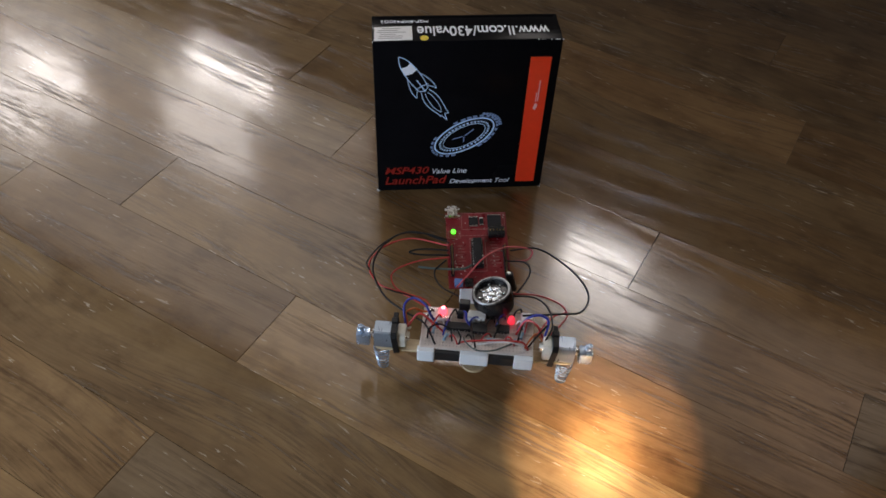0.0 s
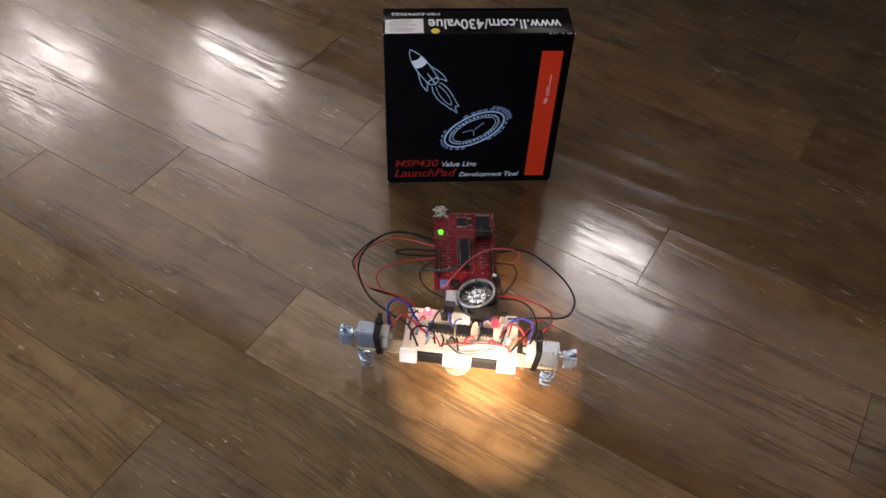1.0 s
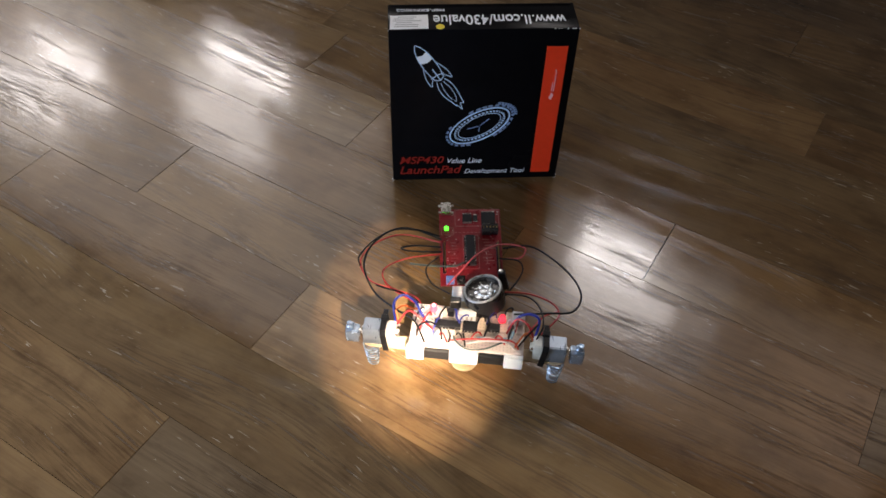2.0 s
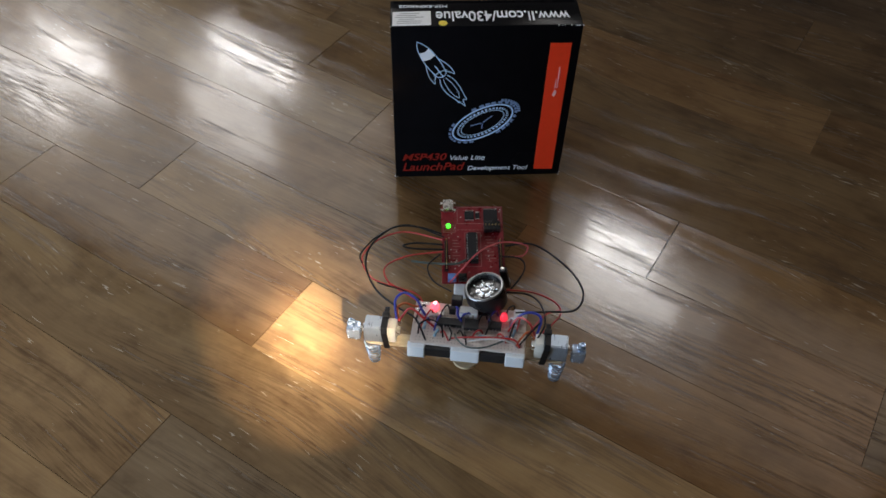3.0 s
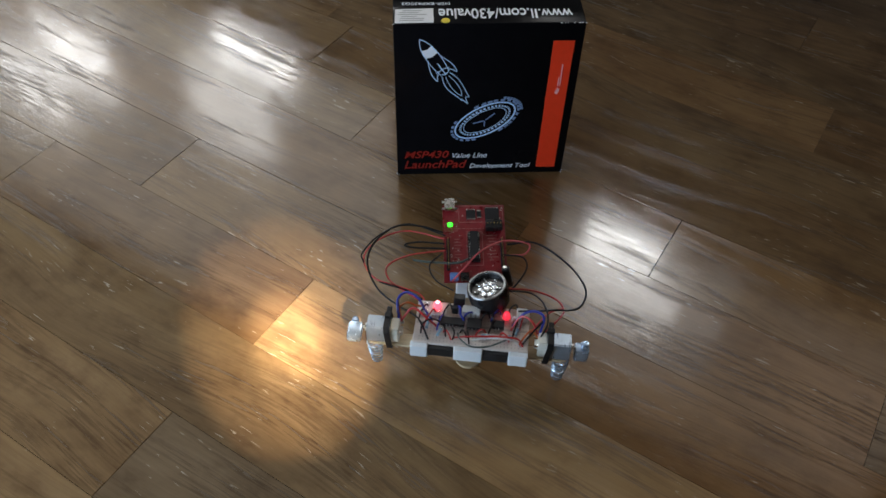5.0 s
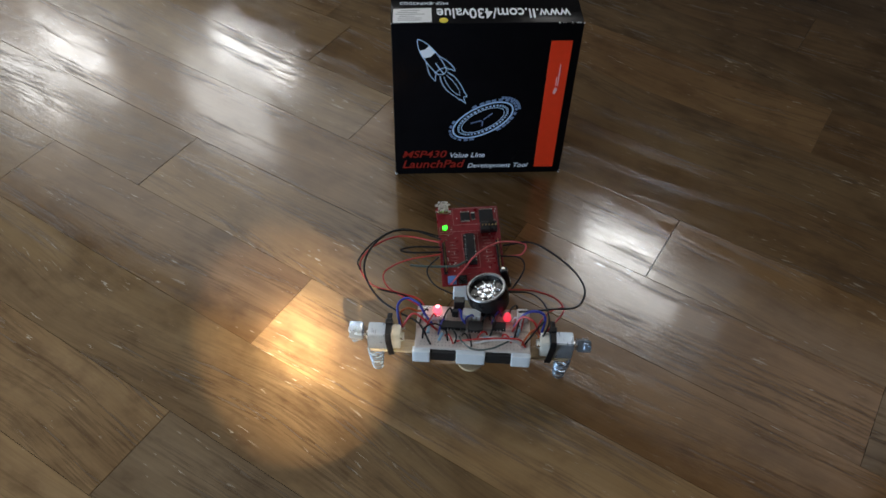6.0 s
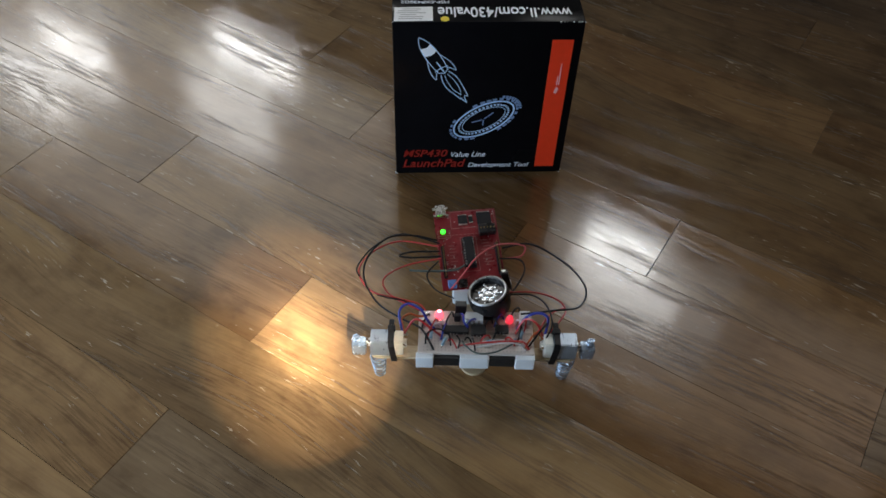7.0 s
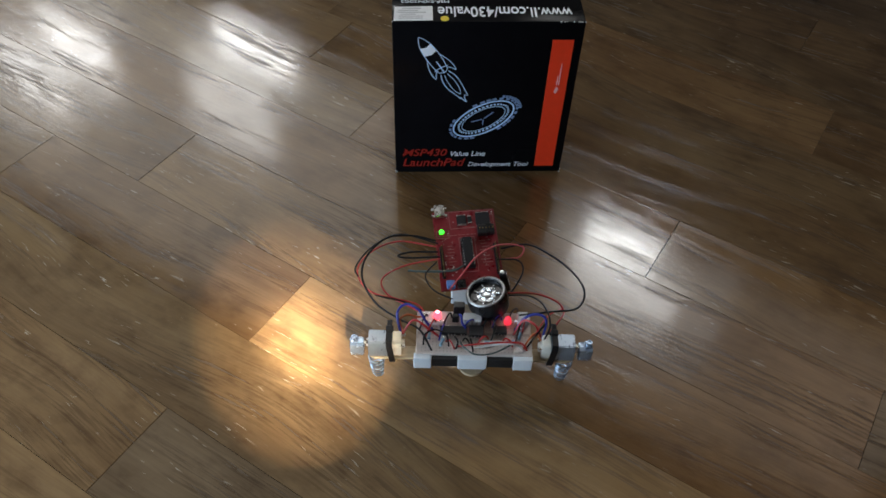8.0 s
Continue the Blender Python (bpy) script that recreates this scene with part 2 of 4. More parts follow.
M_W_WHITE = material("white_wire", (0.62, 0.62, 0.62), 0.45)
M_RESIST = material("pale_blue_resistor", (0.25, 0.42, 0.55), 0.5)
M_TORCHBODY = mottled(material("black_anodised_metal", (0.010, 0.010, 0.010), 0.6), 60, 0.2)
M_BULB = material("torch_bulb_glow", TORCH_TINT, 0.5, emit=TORCH)
M_FILAMENT = material("torch_filament_glow", (1.0, 0.84, 0.63), 0.5, emit=FILAMENT)


# ---- mesh helpers ----
def block(bm, c, s, bevel=0.0, m=None, seg=1):
    """A box of size s round c, edges bevelled, laid by m."""
    got = bmesh.ops.create_cube(bm, size=1.0, matrix=Matrix.Translation(c) @ Matrix.Diagonal((*s, 1)))
    vs = got["verts"]
    if bevel:
        es = list({e for v in vs for e in v.link_edges})
        out = bmesh.ops.bevel(bm, geom=es, offset=bevel, segments=seg, affect="EDGES", profile=0.5)
        vs = list({v for f in out["faces"] for v in f.verts} | {v for v in vs if v.is_valid})
    if m is not None:
        bmesh.ops.transform(bm, matrix=m, verts=vs)
    return vs


def lathe(bm, profile, m=None, n=32):
    """Turns (radius, height) pairs round the local z axis."""
    m = m or Matrix()
    rings = []
    for r, z in profile:
        if r < 1e-7:
            rings.append([bm.verts.new(m @ Vector((0, 0, z)))])
        else:
            rings.append([bm.verts.new(m @ Vector((r * math.cos(2 * math.pi * i / n), r * math.sin(2 * math.pi * i / n), z))) for i in range(n)])
    for a, b in zip(rings, rings[1:]):
        for i in range(n):
            j = (i + 1) % n
            q = [a[i % len(a)], a[j % len(a)], b[j % len(b)], b[i % len(b)]]
            q = [v for k, v in enumerate(q) if v not in q[:k]]
            if len(q) > 2:
                bm.faces.new(q)


def smooth_path(points, step=5):
    """Catmull-Rom through the points."""
    p = [Vector(q) for q in points]
    p = [2 * p[0] - p[1], *p, 2 * p[-1] - p[-2]]
    out = []
    for i in range(1, len(p) - 2):
        a, b, c, d = p[i - 1:i + 3]
        for k in range(step):
            t = k / step
            out.append(0.5 * (2 * b + (c - a) * t + (2 * a - 5 * b + 4 * c - d) * t * t + (3 * b - a - 3 * c + d) * t ** 3))
    return out + [p[-2]]


def tube(bm, path, r, n=7):
    path = [Vector(q) for q in path]
    side = None
    rings = []
    for i, q in enumerate(path):
        d = (path[min(i + 1, len(path) - 1)] - path[max(i - 1, 0)]).normalized()
        if side is None:
            side = d.orthogonal().normalized()
        side = (side - d * side.dot(d)).normalized()
        up = d.cross(side)
        rings.append([bm.verts.new(q + r * (math.cos(2 * math.pi * k / n) * side + math.sin(2 * math.pi * k / n) * up)) for k in range(n)])
    for a, b in zip(rings, rings[1:]):
        for k in range(n):
            bm.faces.new((a[k], a[(k + 1) % n], b[(k + 1) % n], b[k]))
    bm.faces.new(rings[0][::-1])
    bm.faces.new(rings[-1])


def plate(bm, outline, z0, z1, m=None):
    """A flat plate with the given outline, from z0 to z1."""
    m = m or Matrix()
    lo = [bm.verts.new(m @ Vector((x, y, z0))) for x, y in outline]
    hi = [bm.verts.new(m @ Vector((x, y, z1))) for x, y in outline]
    bm.faces.new(lo[::-1])
    bm.faces.new(hi)
    for i in range(len(lo)):
        j = (i + 1) % len(lo)
        bm.faces.new((lo[i], lo[j], hi[j], hi[i]))


def stroke(bm, pts, width, z0, z1, m=None, closed=False):
    """A printed line of even width along pts."""
    pts = [Vector(q).to_2d() for q in pts]
    k = len(pts)
    m = m or Matrix()
    rows = []
    for i, q in enumerate(pts):
        a = pts[(i - 1) % k] if closed or i else q
        b = pts[(i + 1) % k] if closed or i < k - 1 else q
        d = (b - a).normalized()
        nrm = Vector((-d.y, d.x)) * width / 2
        rows.append([bm.verts.new(m @ Vector((*(q + s * nrm), z))) for s, z in ((1, z0), (1, z1), (-1, z1), (-1, z0))])
    for i in range(k if closed else k - 1):
        a, b = rows[i], rows[(i + 1) % k]
        for e in range(3):
            bm.faces.new((a[e], b[e], b[e + 1], a[e + 1]))


def part(name, bm, mat, parent=None, label="", smooth=False, at=None):
    bmesh.ops.recalc_face_normals(bm, faces=bm.faces)
    me = bpy.data.meshes.new(name)
    bm.to_mesh(me)
    bm.free()
    me.materials.append(mat)
    if smooth:
        me.polygons.foreach_set("use_smooth", [True] * len(me.polygons))
        me.set_sharp_from_angle(angle=radians(40))
    ob = new(name, me)
    ob.parent = parent
    if at is not None:
        ob.matrix_basis = at
    return tagged(ob, label)


def thing(name, label, category, at=None, group="", kind=""):
    ob = new(name)
    ob.empty_display_size = 0.02
    if at is not None:
        ob.matrix_basis = at
    return tagged(ob, label, category, group, kind)


def lettering(name, words, mat, parent, box, m, slant=0.0, bold=0.0, deep=0.0002, label=""):
    """Words set to fill box (x0, x1, y0, y1) on the plane of m."""
    data = bpy.data.curves.new(name, "FONT")
    data.body, data.extrude, data.shear, data.offset = words, 0.01, slant, bold
    tmp = new(name, data)
    bpy.context.view_layer.update()
    me = bpy.data.meshes.new_from_object(tmp.evaluated_get(bpy.context.evaluated_depsgraph_get()))
    bpy.data.objects.remove(tmp)
    co = np.empty(len(me.vertices) * 3)
    me.vertices.foreach_get("co", co)
    co = co.reshape(-1, 3)
    lo, hi = co.min(0), co.max(0)
    co = (co - lo) / (hi - lo)
    co = co * [box[1] - box[0], box[3] - box[2], deep] + [box[0], box[2], 0]
    me.vertices.foreach_set("co", co.ravel())
    me.materials.clear()
    me.materials.append(mat)
    me.update()
    ob = new(name, me)
    ob.parent, ob.matrix_basis = parent, m
    return tagged(ob, label)


# ---- the room ----
def room():
    mid, wide, deep = (ROOM_X0 + ROOM_X1) / 2, ROOM_X1 - ROOM_X0, WALL_Y - ROOM_Y0

    def wall(name, c, s):
        bm = bmesh.new()
        block(bm, c, s)
        return tagged(part(name, bm, M_WALL, at=TURN), "plain painted room wall", "wall", kind="structure")

    wall("wall_west", (ROOM_X0 - 0.06, (WALL_Y + ROOM_Y0) / 2, ROOM_H / 2), (0.12, deep + 0.24, ROOM_H))
    wall("wall_east", (ROOM_X1 + 0.06, (WALL_Y + ROOM_Y0) / 2, ROOM_H / 2), (0.12, deep + 0.24, ROOM_H))
    # the two walls with windows, pierced by their openings
    for name, y, openings in (("wall_north", WALL_Y + 0.06, OPENINGS), ("wall_south", ROOM_Y0 - 0.06, [BACK_OPENING])):
        bm = bmesh.new()
        xs = sorted({ROOM_X0, ROOM_X1, *(v for o in openings for v in o[:2])})
        for x0, x1 in zip(xs, xs[1:]):
            holes = [o for o in openings if o[0] <= x0 and x1 <= o[1]]
            zs = [0, ROOM_H] if not holes else [0, holes[0][2], holes[0][3], ROOM_H]
            for z0, z1 in zip(zs[::2], zs[1::2]):
                block(bm, ((x0 + x1) / 2, y, (z0 + z1) / 2), (x1 - x0, 0.12, z1 - z0))
        tagged(part(name, bm, M_WALL, at=TURN), "plain painted wall with wide window openings", "wall", kind="structure")
    bm = bmesh.new()
    block(bm, (mid, (WALL_Y + ROOM_Y0) / 2, ROOM_H + 0.05), (wide + 0.24, deep + 0.24, 0.1))
    tagged(part("ceiling", bm, M_CEIL, at=TURN), "plain painted ceiling", "ceiling", kind="structure")
    for i, (x0, x1, z0, z1) in enumerate([*OPENINGS, BACK_OPENING]):
        win = thing(f"window_{i + 1}", "bright wide window in a dark wooden frame", "window", TURN @ pose((x0 + x1) / 2, WALL_Y if i < 3 else ROOM_Y0, z0, 0, 0, 0 if i < 3 else 180), kind="structure")
        w, h = x1 - x0, z1 - z0
        for c, s in (((-w / 2 - 0.025, -0.012, h / 2), (0.05, 0.024, h + 0.1)), ((w / 2 + 0.025, -0.012, h / 2), (0.05, 0.024, h + 0.1)),
                     ((0, -0.012, h + 0.025), (w, 0.024, 0.05)), ((0, -0.012, -0.025), (w, 0.024, 0.05))):
            bm = bmesh.new()
            block(bm, c, s, 0.004)
            part("window_frame", bm, M_FRAME, win)


room()

# ---- the floor: staggered planks ----
PLANK_W = 0.0755
# known butt joints along the rows; the rest of each row is laid in random lengths
JOINTS = {0: (-0.30,), 1: (-0.313,), 2: (-0.92, 0.24), 3: (-0.303,), 4: (-0.499, -0.195), 5: (-0.86, -0.185, 0.119), 6: (-0.96, -0.378, -0.074), 7: (-0.485, 0.60),
          8: (-0.52, 0.31), 9: (-0.305, -0.0014), 10: (-0.40, 0.08), 11: (-0.06,)}
# wood of single planks that differs plainly, by row and place in the row
TONES = {(3, -0.303): 1.55, (5, 0.119): 0.86, (6, -0.96): 1.2, (9, -0.305): 1.12, (4, -0.499): 1.10, (7, -0.485): 0.84, (5, -0.185): 1.02, (4, -0.195): 1.08, (5, -0.86): 0.98,
         (6, -0.378): 0.98, (1, -0.313): 0.97, (0, -0.30): 1.3, (9, -0.0014): 0.70, (8, 0.31): 0.82}
TINTS = {(5, -0.185): (1.10, 0.90, 0.72), (4, -0.195): (1.10, 0.92, 0.76), (3, -0.303): (1.02, 0.98, 0.92), (4, -0.499): (1.04, 0.97, 0.82), (6, -0.96): (0.98, 1.0, 0.98), (1, -0.313): (0.94, 0.98, 1.08)}
# rows whose random plank tone is scaled down to 0.72
DARK_ROWS = {10, 11, 12}
# butt joints that gape
OPEN_JOINTS = {(4, -0.499), (7, -0.485), (6, -0.074)}


def floor():
    slab = bmesh.new()
    block(slab, ((ROOM_X0 + ROOM_X1) / 2, (WALL_Y + ROOM_Y0) / 2, -0.045), (ROOM_X1 - ROOM_X0 + 0.2, WALL_Y - ROOM_Y0 + 0.2, 0.06))
    base = tagged(part("floor", slab, M_SLAB, at=TURN), "old varnished brown hardwood strip floor", "floor", kind="structure")
    rng = random.Random(5)
    cache = {}

    def plank_mesh(length, gap):
        key = (round(length, 3), gap)
        if key not in cache:
            bm = bmesh.new()
            block(bm, (0, 0, -0.0065), (length - gap, PLANK_W - 0.00030, 0.013))
            cache[key] = bpy.data.meshes.new("plank")
            bm.to_mesh(cache[key])
            bm.free()
            cache[key].materials.append(M_PLANK)
        return cache[key]

    far = bmesh.new()
    for k in range(math.ceil(ROOM_Y0 / PLANK_W), math.floor(WALL_Y / PLANK_W)):
        joints = list(JOINTS.get(k, (rng.uniform(-0.2, 0.2),)))
        while joints[0] > ROOM_X0:
            joints.insert(0, joints[0] - rng.choice((0.304, 0.38, 0.456, 0.532)))
        while joints[-1] < ROOM_X1:
            joints.append(joints[-1] + rng.choice((0.304, 0.38, 0.456, 0.532)))
        joints[0], joints[-1] = ROOM_X0, ROOM_X1
        for x0, x1 in zip(joints, joints[1:]):
            a = (x0 + x1) / 2
            m = pose(a, (k + 0.5) * PLANK_W, 0, rng.uniform(-0.16, 0.16), rng.uniform(-0.04, 0.04), 0)
            tone = TONES.get((k, x0), rng.uniform(0.84, 1.14) * (0.72 if k in DARK_ROWS else 1.0))
            if 0 <= k <= 14 and -1.5 < a < 1.1:
                ob = new("plank", plank_mesh(x1 - x0, 0.0008 if (k, x0) in OPEN_JOINTS or (k, x1) in OPEN_JOINTS else 0.0004))
                ob.parent, ob.matrix_basis = base, m
                tint = TINTS.get((k, x0), rng.choice(((1.03, 0.96, 0.86), (1.04, 0.93, 0.80), (1.0, 0.98, 0.93), (1.0, 0.97, 0.98))))
                ob.color = (*(tone * c for c in tint), 1)
            else:
                block(far, (0, 0, -0.0065), (x1 - x0 - 0.0003, PLANK_W - 0.0001, 0.013), 0, m)
    tagged(part("far_planks", far, M_FARPLANK, base), kind="stuff")


# ---- the cardboard box ----
BOX_W, BOX_D, BOX_H = 0.150, 0.0365, 0.1605


def product_box():
    box = thing("cardboard_box", "glossy black cardboard product box standing on the parquet", "box", pose(-0.0430, 0.5382, 0, 0, 0, 3.56))
    bm = bmesh.new()
    block(bm, (BOX_W / 2, BOX_D / 2, BOX_H / 2), (BOX_W, BOX_D, BOX_H), 0.0012, seg=2)
    part("carton", bm, M_CARD, box, smooth=True)
    # front lid flap line and its tuck edges
    bm = bmesh.new()
    block(bm, (BOX_W / 2, 0.0335, BOX_H + 0.0001), (BOX_W - 0.006, 0.0004, 0.0006))
    part("flap_edge", bm, M_CARD, box)
    face = Matrix.Translation((0, -0.0002, 0)) @ pose(0, 0, 0, 90, 0, 0)
    mm = 0.001
    bm = bmesh.new()
    plate(bm, [(0.1256, 0.0080), (0.1426, 0.0078), (0.1428, 0.1442), (0.1258, 0.1443)], -0.0001, 0.0002, face)
    stripe = part("red_stripe", bm, M_PRINT_RED, box, "bright red printed stripe")
    # small emblem on the stripe, plain shapes
    bm = bmesh.new()
    plate(bm, [(0.1325, 0.0925), (0.1345, 0.0910), (0.1358, 0.0940), (0.1362, 0.0965), (0.1342, 0.0982), (0.1334, 0.0955)], 0.0002, 0.0004, face)
    for x, a, b in ((0.1344, 0.1000, 0.1090), (0.1360, 0.1000, 0.1215)):
        plate(bm, [(x - 0.0004, a), (x + 0.0004, a), (x + 0.0004, b), (x - 0.0004, b)], 0.0002, 0.0004, face)
    part("emblem", bm, M_PRINT_PINK, stripe, "small white printed emblem")
    # rocket drawing: axis from the nose down to the flame tip
    nose, tail = Vector((20.5, 146.6)), Vector((60.6, 82.3))
    ax = (tail - nose).normalized()
    sd = Vector((-ax.y, ax.x))

    def rk(s, t):
        q = (nose + ax * s + sd * t * 0.86) * mm
        return (q.x, q.y)

    def curve2(pts):
        return [(q.x, q.y) for q in smooth_path([(*rk(*p), 0) for p in pts], 5)]

    bm = bmesh.new()
    w = 0.00066
    for sgn in (1, -1):
        stroke(bm, curve2([(0, 0), (4, 3.0 * sgn), (11, 5.6 * sgn), (20, 6.6 * sgn), (30, 6.2 * sgn), (38, 4.6 * sgn)]), w, 0, 0.0002, face)
        stroke(bm, curve2([(22, 6.6 * sgn), (28, 9.5 * sgn), (35, 11.5 * sgn), (42, 11.0 * sgn), (39, 8.6 * sgn), (36, 5.6 * sgn)]), w, 0, 0.0002, face)
        stroke(bm, curve2([(40, 4.2 * sgn), (47, 7.0 * sgn), (56, 7.2 * sgn), (66, 4.8 * sgn + 1), (70, 4.2 * sgn + 1), (69, 2.2 * sgn), (75.8, 0)]), w, 0, 0.0002, face)
        stroke(bm, curve2([(42, 1.5 * sgn), (50, 3.2 * sgn), (60, 2.8 * sgn), (66, 0)]), w * 0.7, 0, 0.0002, face)
    stroke(bm, [rk(38, -4.6), rk(40, 0), rk(38, 4.6)], w, 0, 0.0002, face)
    stroke(bm, [rk(27, 0), rk(40, 0)], w * 1.3, 0, 0.0002, face)
    stroke(bm, [rk(35, -7), rk(34, 0), rk(35, 7)], w, 0, 0.0002, face)
    part("rocket_drawing", bm, M_PRINT_BLUE, box, "pale blue line drawing of a rocket")
    bm = bmesh.new()
    plate(bm, [rk(10, -5.2), rk(11.5, 0), rk(10, 5.2), rk(18, 6.4), rk(19.5, 0), rk(18, -6.4)], 0, 0.0002, face)
    part("rocket_band", bm, M_PRINT_WHITE, box)
    # round launch pad drawing: tilted rings
    cen, tilt = Vector((76.0, 63.5)), radians(33)

    def el(a, b, th):
        x, y = a * math.cos(th), b * math.sin(th)
        return ((cen.x + x * math.cos(tilt) - y * math.sin(tilt)) * mm, (cen.y + x * math.sin(tilt) + y * math.cos(tilt)) * mm)

    bm = bmesh.new()
    stroke(bm, [el(28.5, 14.5, 2 * math.pi * i / 72) for i in range(72)], 0.0013, 0, 0.0002, face, True)
    stroke(bm, [el(20.5, 9.6, 2 * math.pi * i / 60) for i in range(60)], 0.0005, 0, 0.0002, face, True)
    for i in range(40):
        t0 = 2 * math.pi * i / 40
        stroke(bm, [el(23.6, 11.4, t0), el(23.6, 11.4, t0 + 0.09)], 0.0017, 0, 0.0002, face)
    part("ring_drawing", bm, M_PRINT_BLUE, box, "pale blue printed rings")
    bm = bmesh.new()
    for i in range(30):
        t0 = 2 * math.pi * (i + 0.15 * math.sin(5 * i)) / 30
        if math.sin(t0 * 2.5) > -0.75:
            stroke(bm, [el(31.5, 16.6, t0), el(31.5, 16.6, t0 + 0.07), el(31.5, 16.6, t0 + 0.14)], 0.0021, 0, 0.0002, face)
    for i in range(10):
        t0 = -0.35 + 0.11 * i
        stroke(bm, [el(34.2, 18.6, t0), el(34.2, 18.6, t0 + 0.09)], 0.0026, 0, 0.0002, face)
    for a in (0.4, 2.6, 4.4):
        stroke(bm, [el(1, 0.5, a), el(12, 5.5, a)], 0.0009, 0, 0.0002, face)
    part("dashed_ring", bm, M_PRINT_DIM, box, "dim blue printed marks")
    lettering("title", "MSP430", M_PRINT_DIMRED, box, (0.0068, 0.0462, 0.0208, 0.0290), face, 0.25, 0.012)
    lettering("title", "LaunchPad", M_PRINT_DIMRED, box, (0.0066, 0.0625, 0.0082, 0.0176), face, 0.25, 0.012)
    lettering("subtitle", "Value Line", M_PRINT_WHITE, box, (0.0492, 0.0802, 0.0205, 0.0262), face, 0.25)
    lettering("subtitle", "Development Tool", M_PRINT_WHITE, box, (0.0652, 0.1200, 0.0062, 0.0128), face, 0.25)
    # top face, read from behind
    top = Matrix.Translation((BOX_W, BOX_D, BOX_H)) @ pose(0, 0, 0, 0, 0, 180)
    lettering("web_line", "www.", M_PRINT_WHITE, box, (0.0095, 0.0360, 0.0175, 0.0262), top, 0, 0.012)
    lettering("web_line", ".com/430value", M_PRINT_WHITE, box, (0.0432, 0.1143, 0.0165, 0.0300), top, 0, 0.012)
    bm = bmesh.new()
    for x0, x1, y1 in ((0.0374, 0.0390, 0.0298), (0.0406, 0.0419, 0.0298)):
        plate(bm, [(x0, 0.0176), (x1, 0.0176), (x1, y1), (x0, y1)], 0, 0.0002, top)
    part("web_line_bar", bm, M_PRINT_WHITE, box, "white printed bars")
    lettering("code_line", "MSP-EXP430G2", M_PRINT_WHITE, box, (0.105, 0.143, 0.0075, 0.0110), top)
    flat = Matrix.Translation((0, 0, BOX_H))
    bm = bmesh.new()
    plate(bm, [(0.0015, 0.0012), (0.0315, 0.0018), (0.0317, 0.0205), (0.0020, 0.0195)], 0, 0.0003, flat)
    label = part("label_sticker", bm, M_PAPER, box, "white paper label with small print")
    bm = bmesh.new()
    rng = random.Random(3)
    for i in range(6):
        y = 0.0040 + 0.0026 * i
        x0, x1 = 0.004 + rng.uniform(0, 0.004), 0.018 + rng.uniform(0, 0.010)
        plate(bm, [(x0, y), (x1, y), (x1, y + 0.0008), (x0, y + 0.0008)], 0.0003, 0.0004, flat)
    part("small_print", bm, M_INK, label)
    bm = bmesh.new()
    lathe(bm, [(0, 0.0003), (0.0032, 0.0003), (0.0034, 0)], flat @ Matrix.Translation((0.0408, 0.0042, 0)), 24)
    part("round_sticker", bm, M_YELLOW, box, "round yellow sticker")
    # scuffed corners and specks along the front top edge
    bm = bmesh.new()
    for i in range(26):
        if i < 16:
            c = rng.choice(((0.0006, BOX_H - 0.0006), (BOX_W - 0.0006, BOX_H - 0.0006), (0.0006, 0.0010), (BOX_W - 0.0006, 0.0010)))
            q = Vector((c[0] + rng.gauss(0, 0.0005), 0.0003 + rng.uniform(-0.0001, 0.0008), c[1] + rng.gauss(0, 0.0008)))
        else:
            q = Vector((0.1285 + rng.uniform(0, 0.019), 0.0002, BOX_H - 0.0003))
        bmesh.ops.create_icosphere(bm, subdivisions=1, radius=rng.uniform(0.0003, 0.0008), matrix=Matrix.Translation(q))
    tagged(part("scuffs", bm, M_WORN, box, "pale scuffs on the corners"), kind="stuff")
    return box


# ---- the robot; its own space is in millimetres here, x across, y to the rear ----
def mmv(*v):
    return tuple(c * 0.001 for c in v)


robot = thing("vibrating_robot", "small home-made vibrating robot of two motors, breadboard and red circuit board", "robot", pose(0.02, 0.3418, 0, 0, 0, -5.5))


def wire(mat, radius, pts, label):
    bm = bmesh.new()
    tube(bm, smooth_path([mmv(*q) for q in pts], 6), radius * 0.001, 7)
    return part("wire", bm, mat, robot, label, True)


def rounded_stick(length, width):
    """Outline of a craft stick with round ends, along y from 0 to length."""
    r = width / 2
    pts = [(r * math.cos(a), r + r * math.sin(a)) for a in np.linspace(math.pi, 2 * math.pi, 14)]
    return pts + [(r * math.cos(a), length - r + r * math.sin(a)) for a in np.linspace(0, math.pi, 14)]


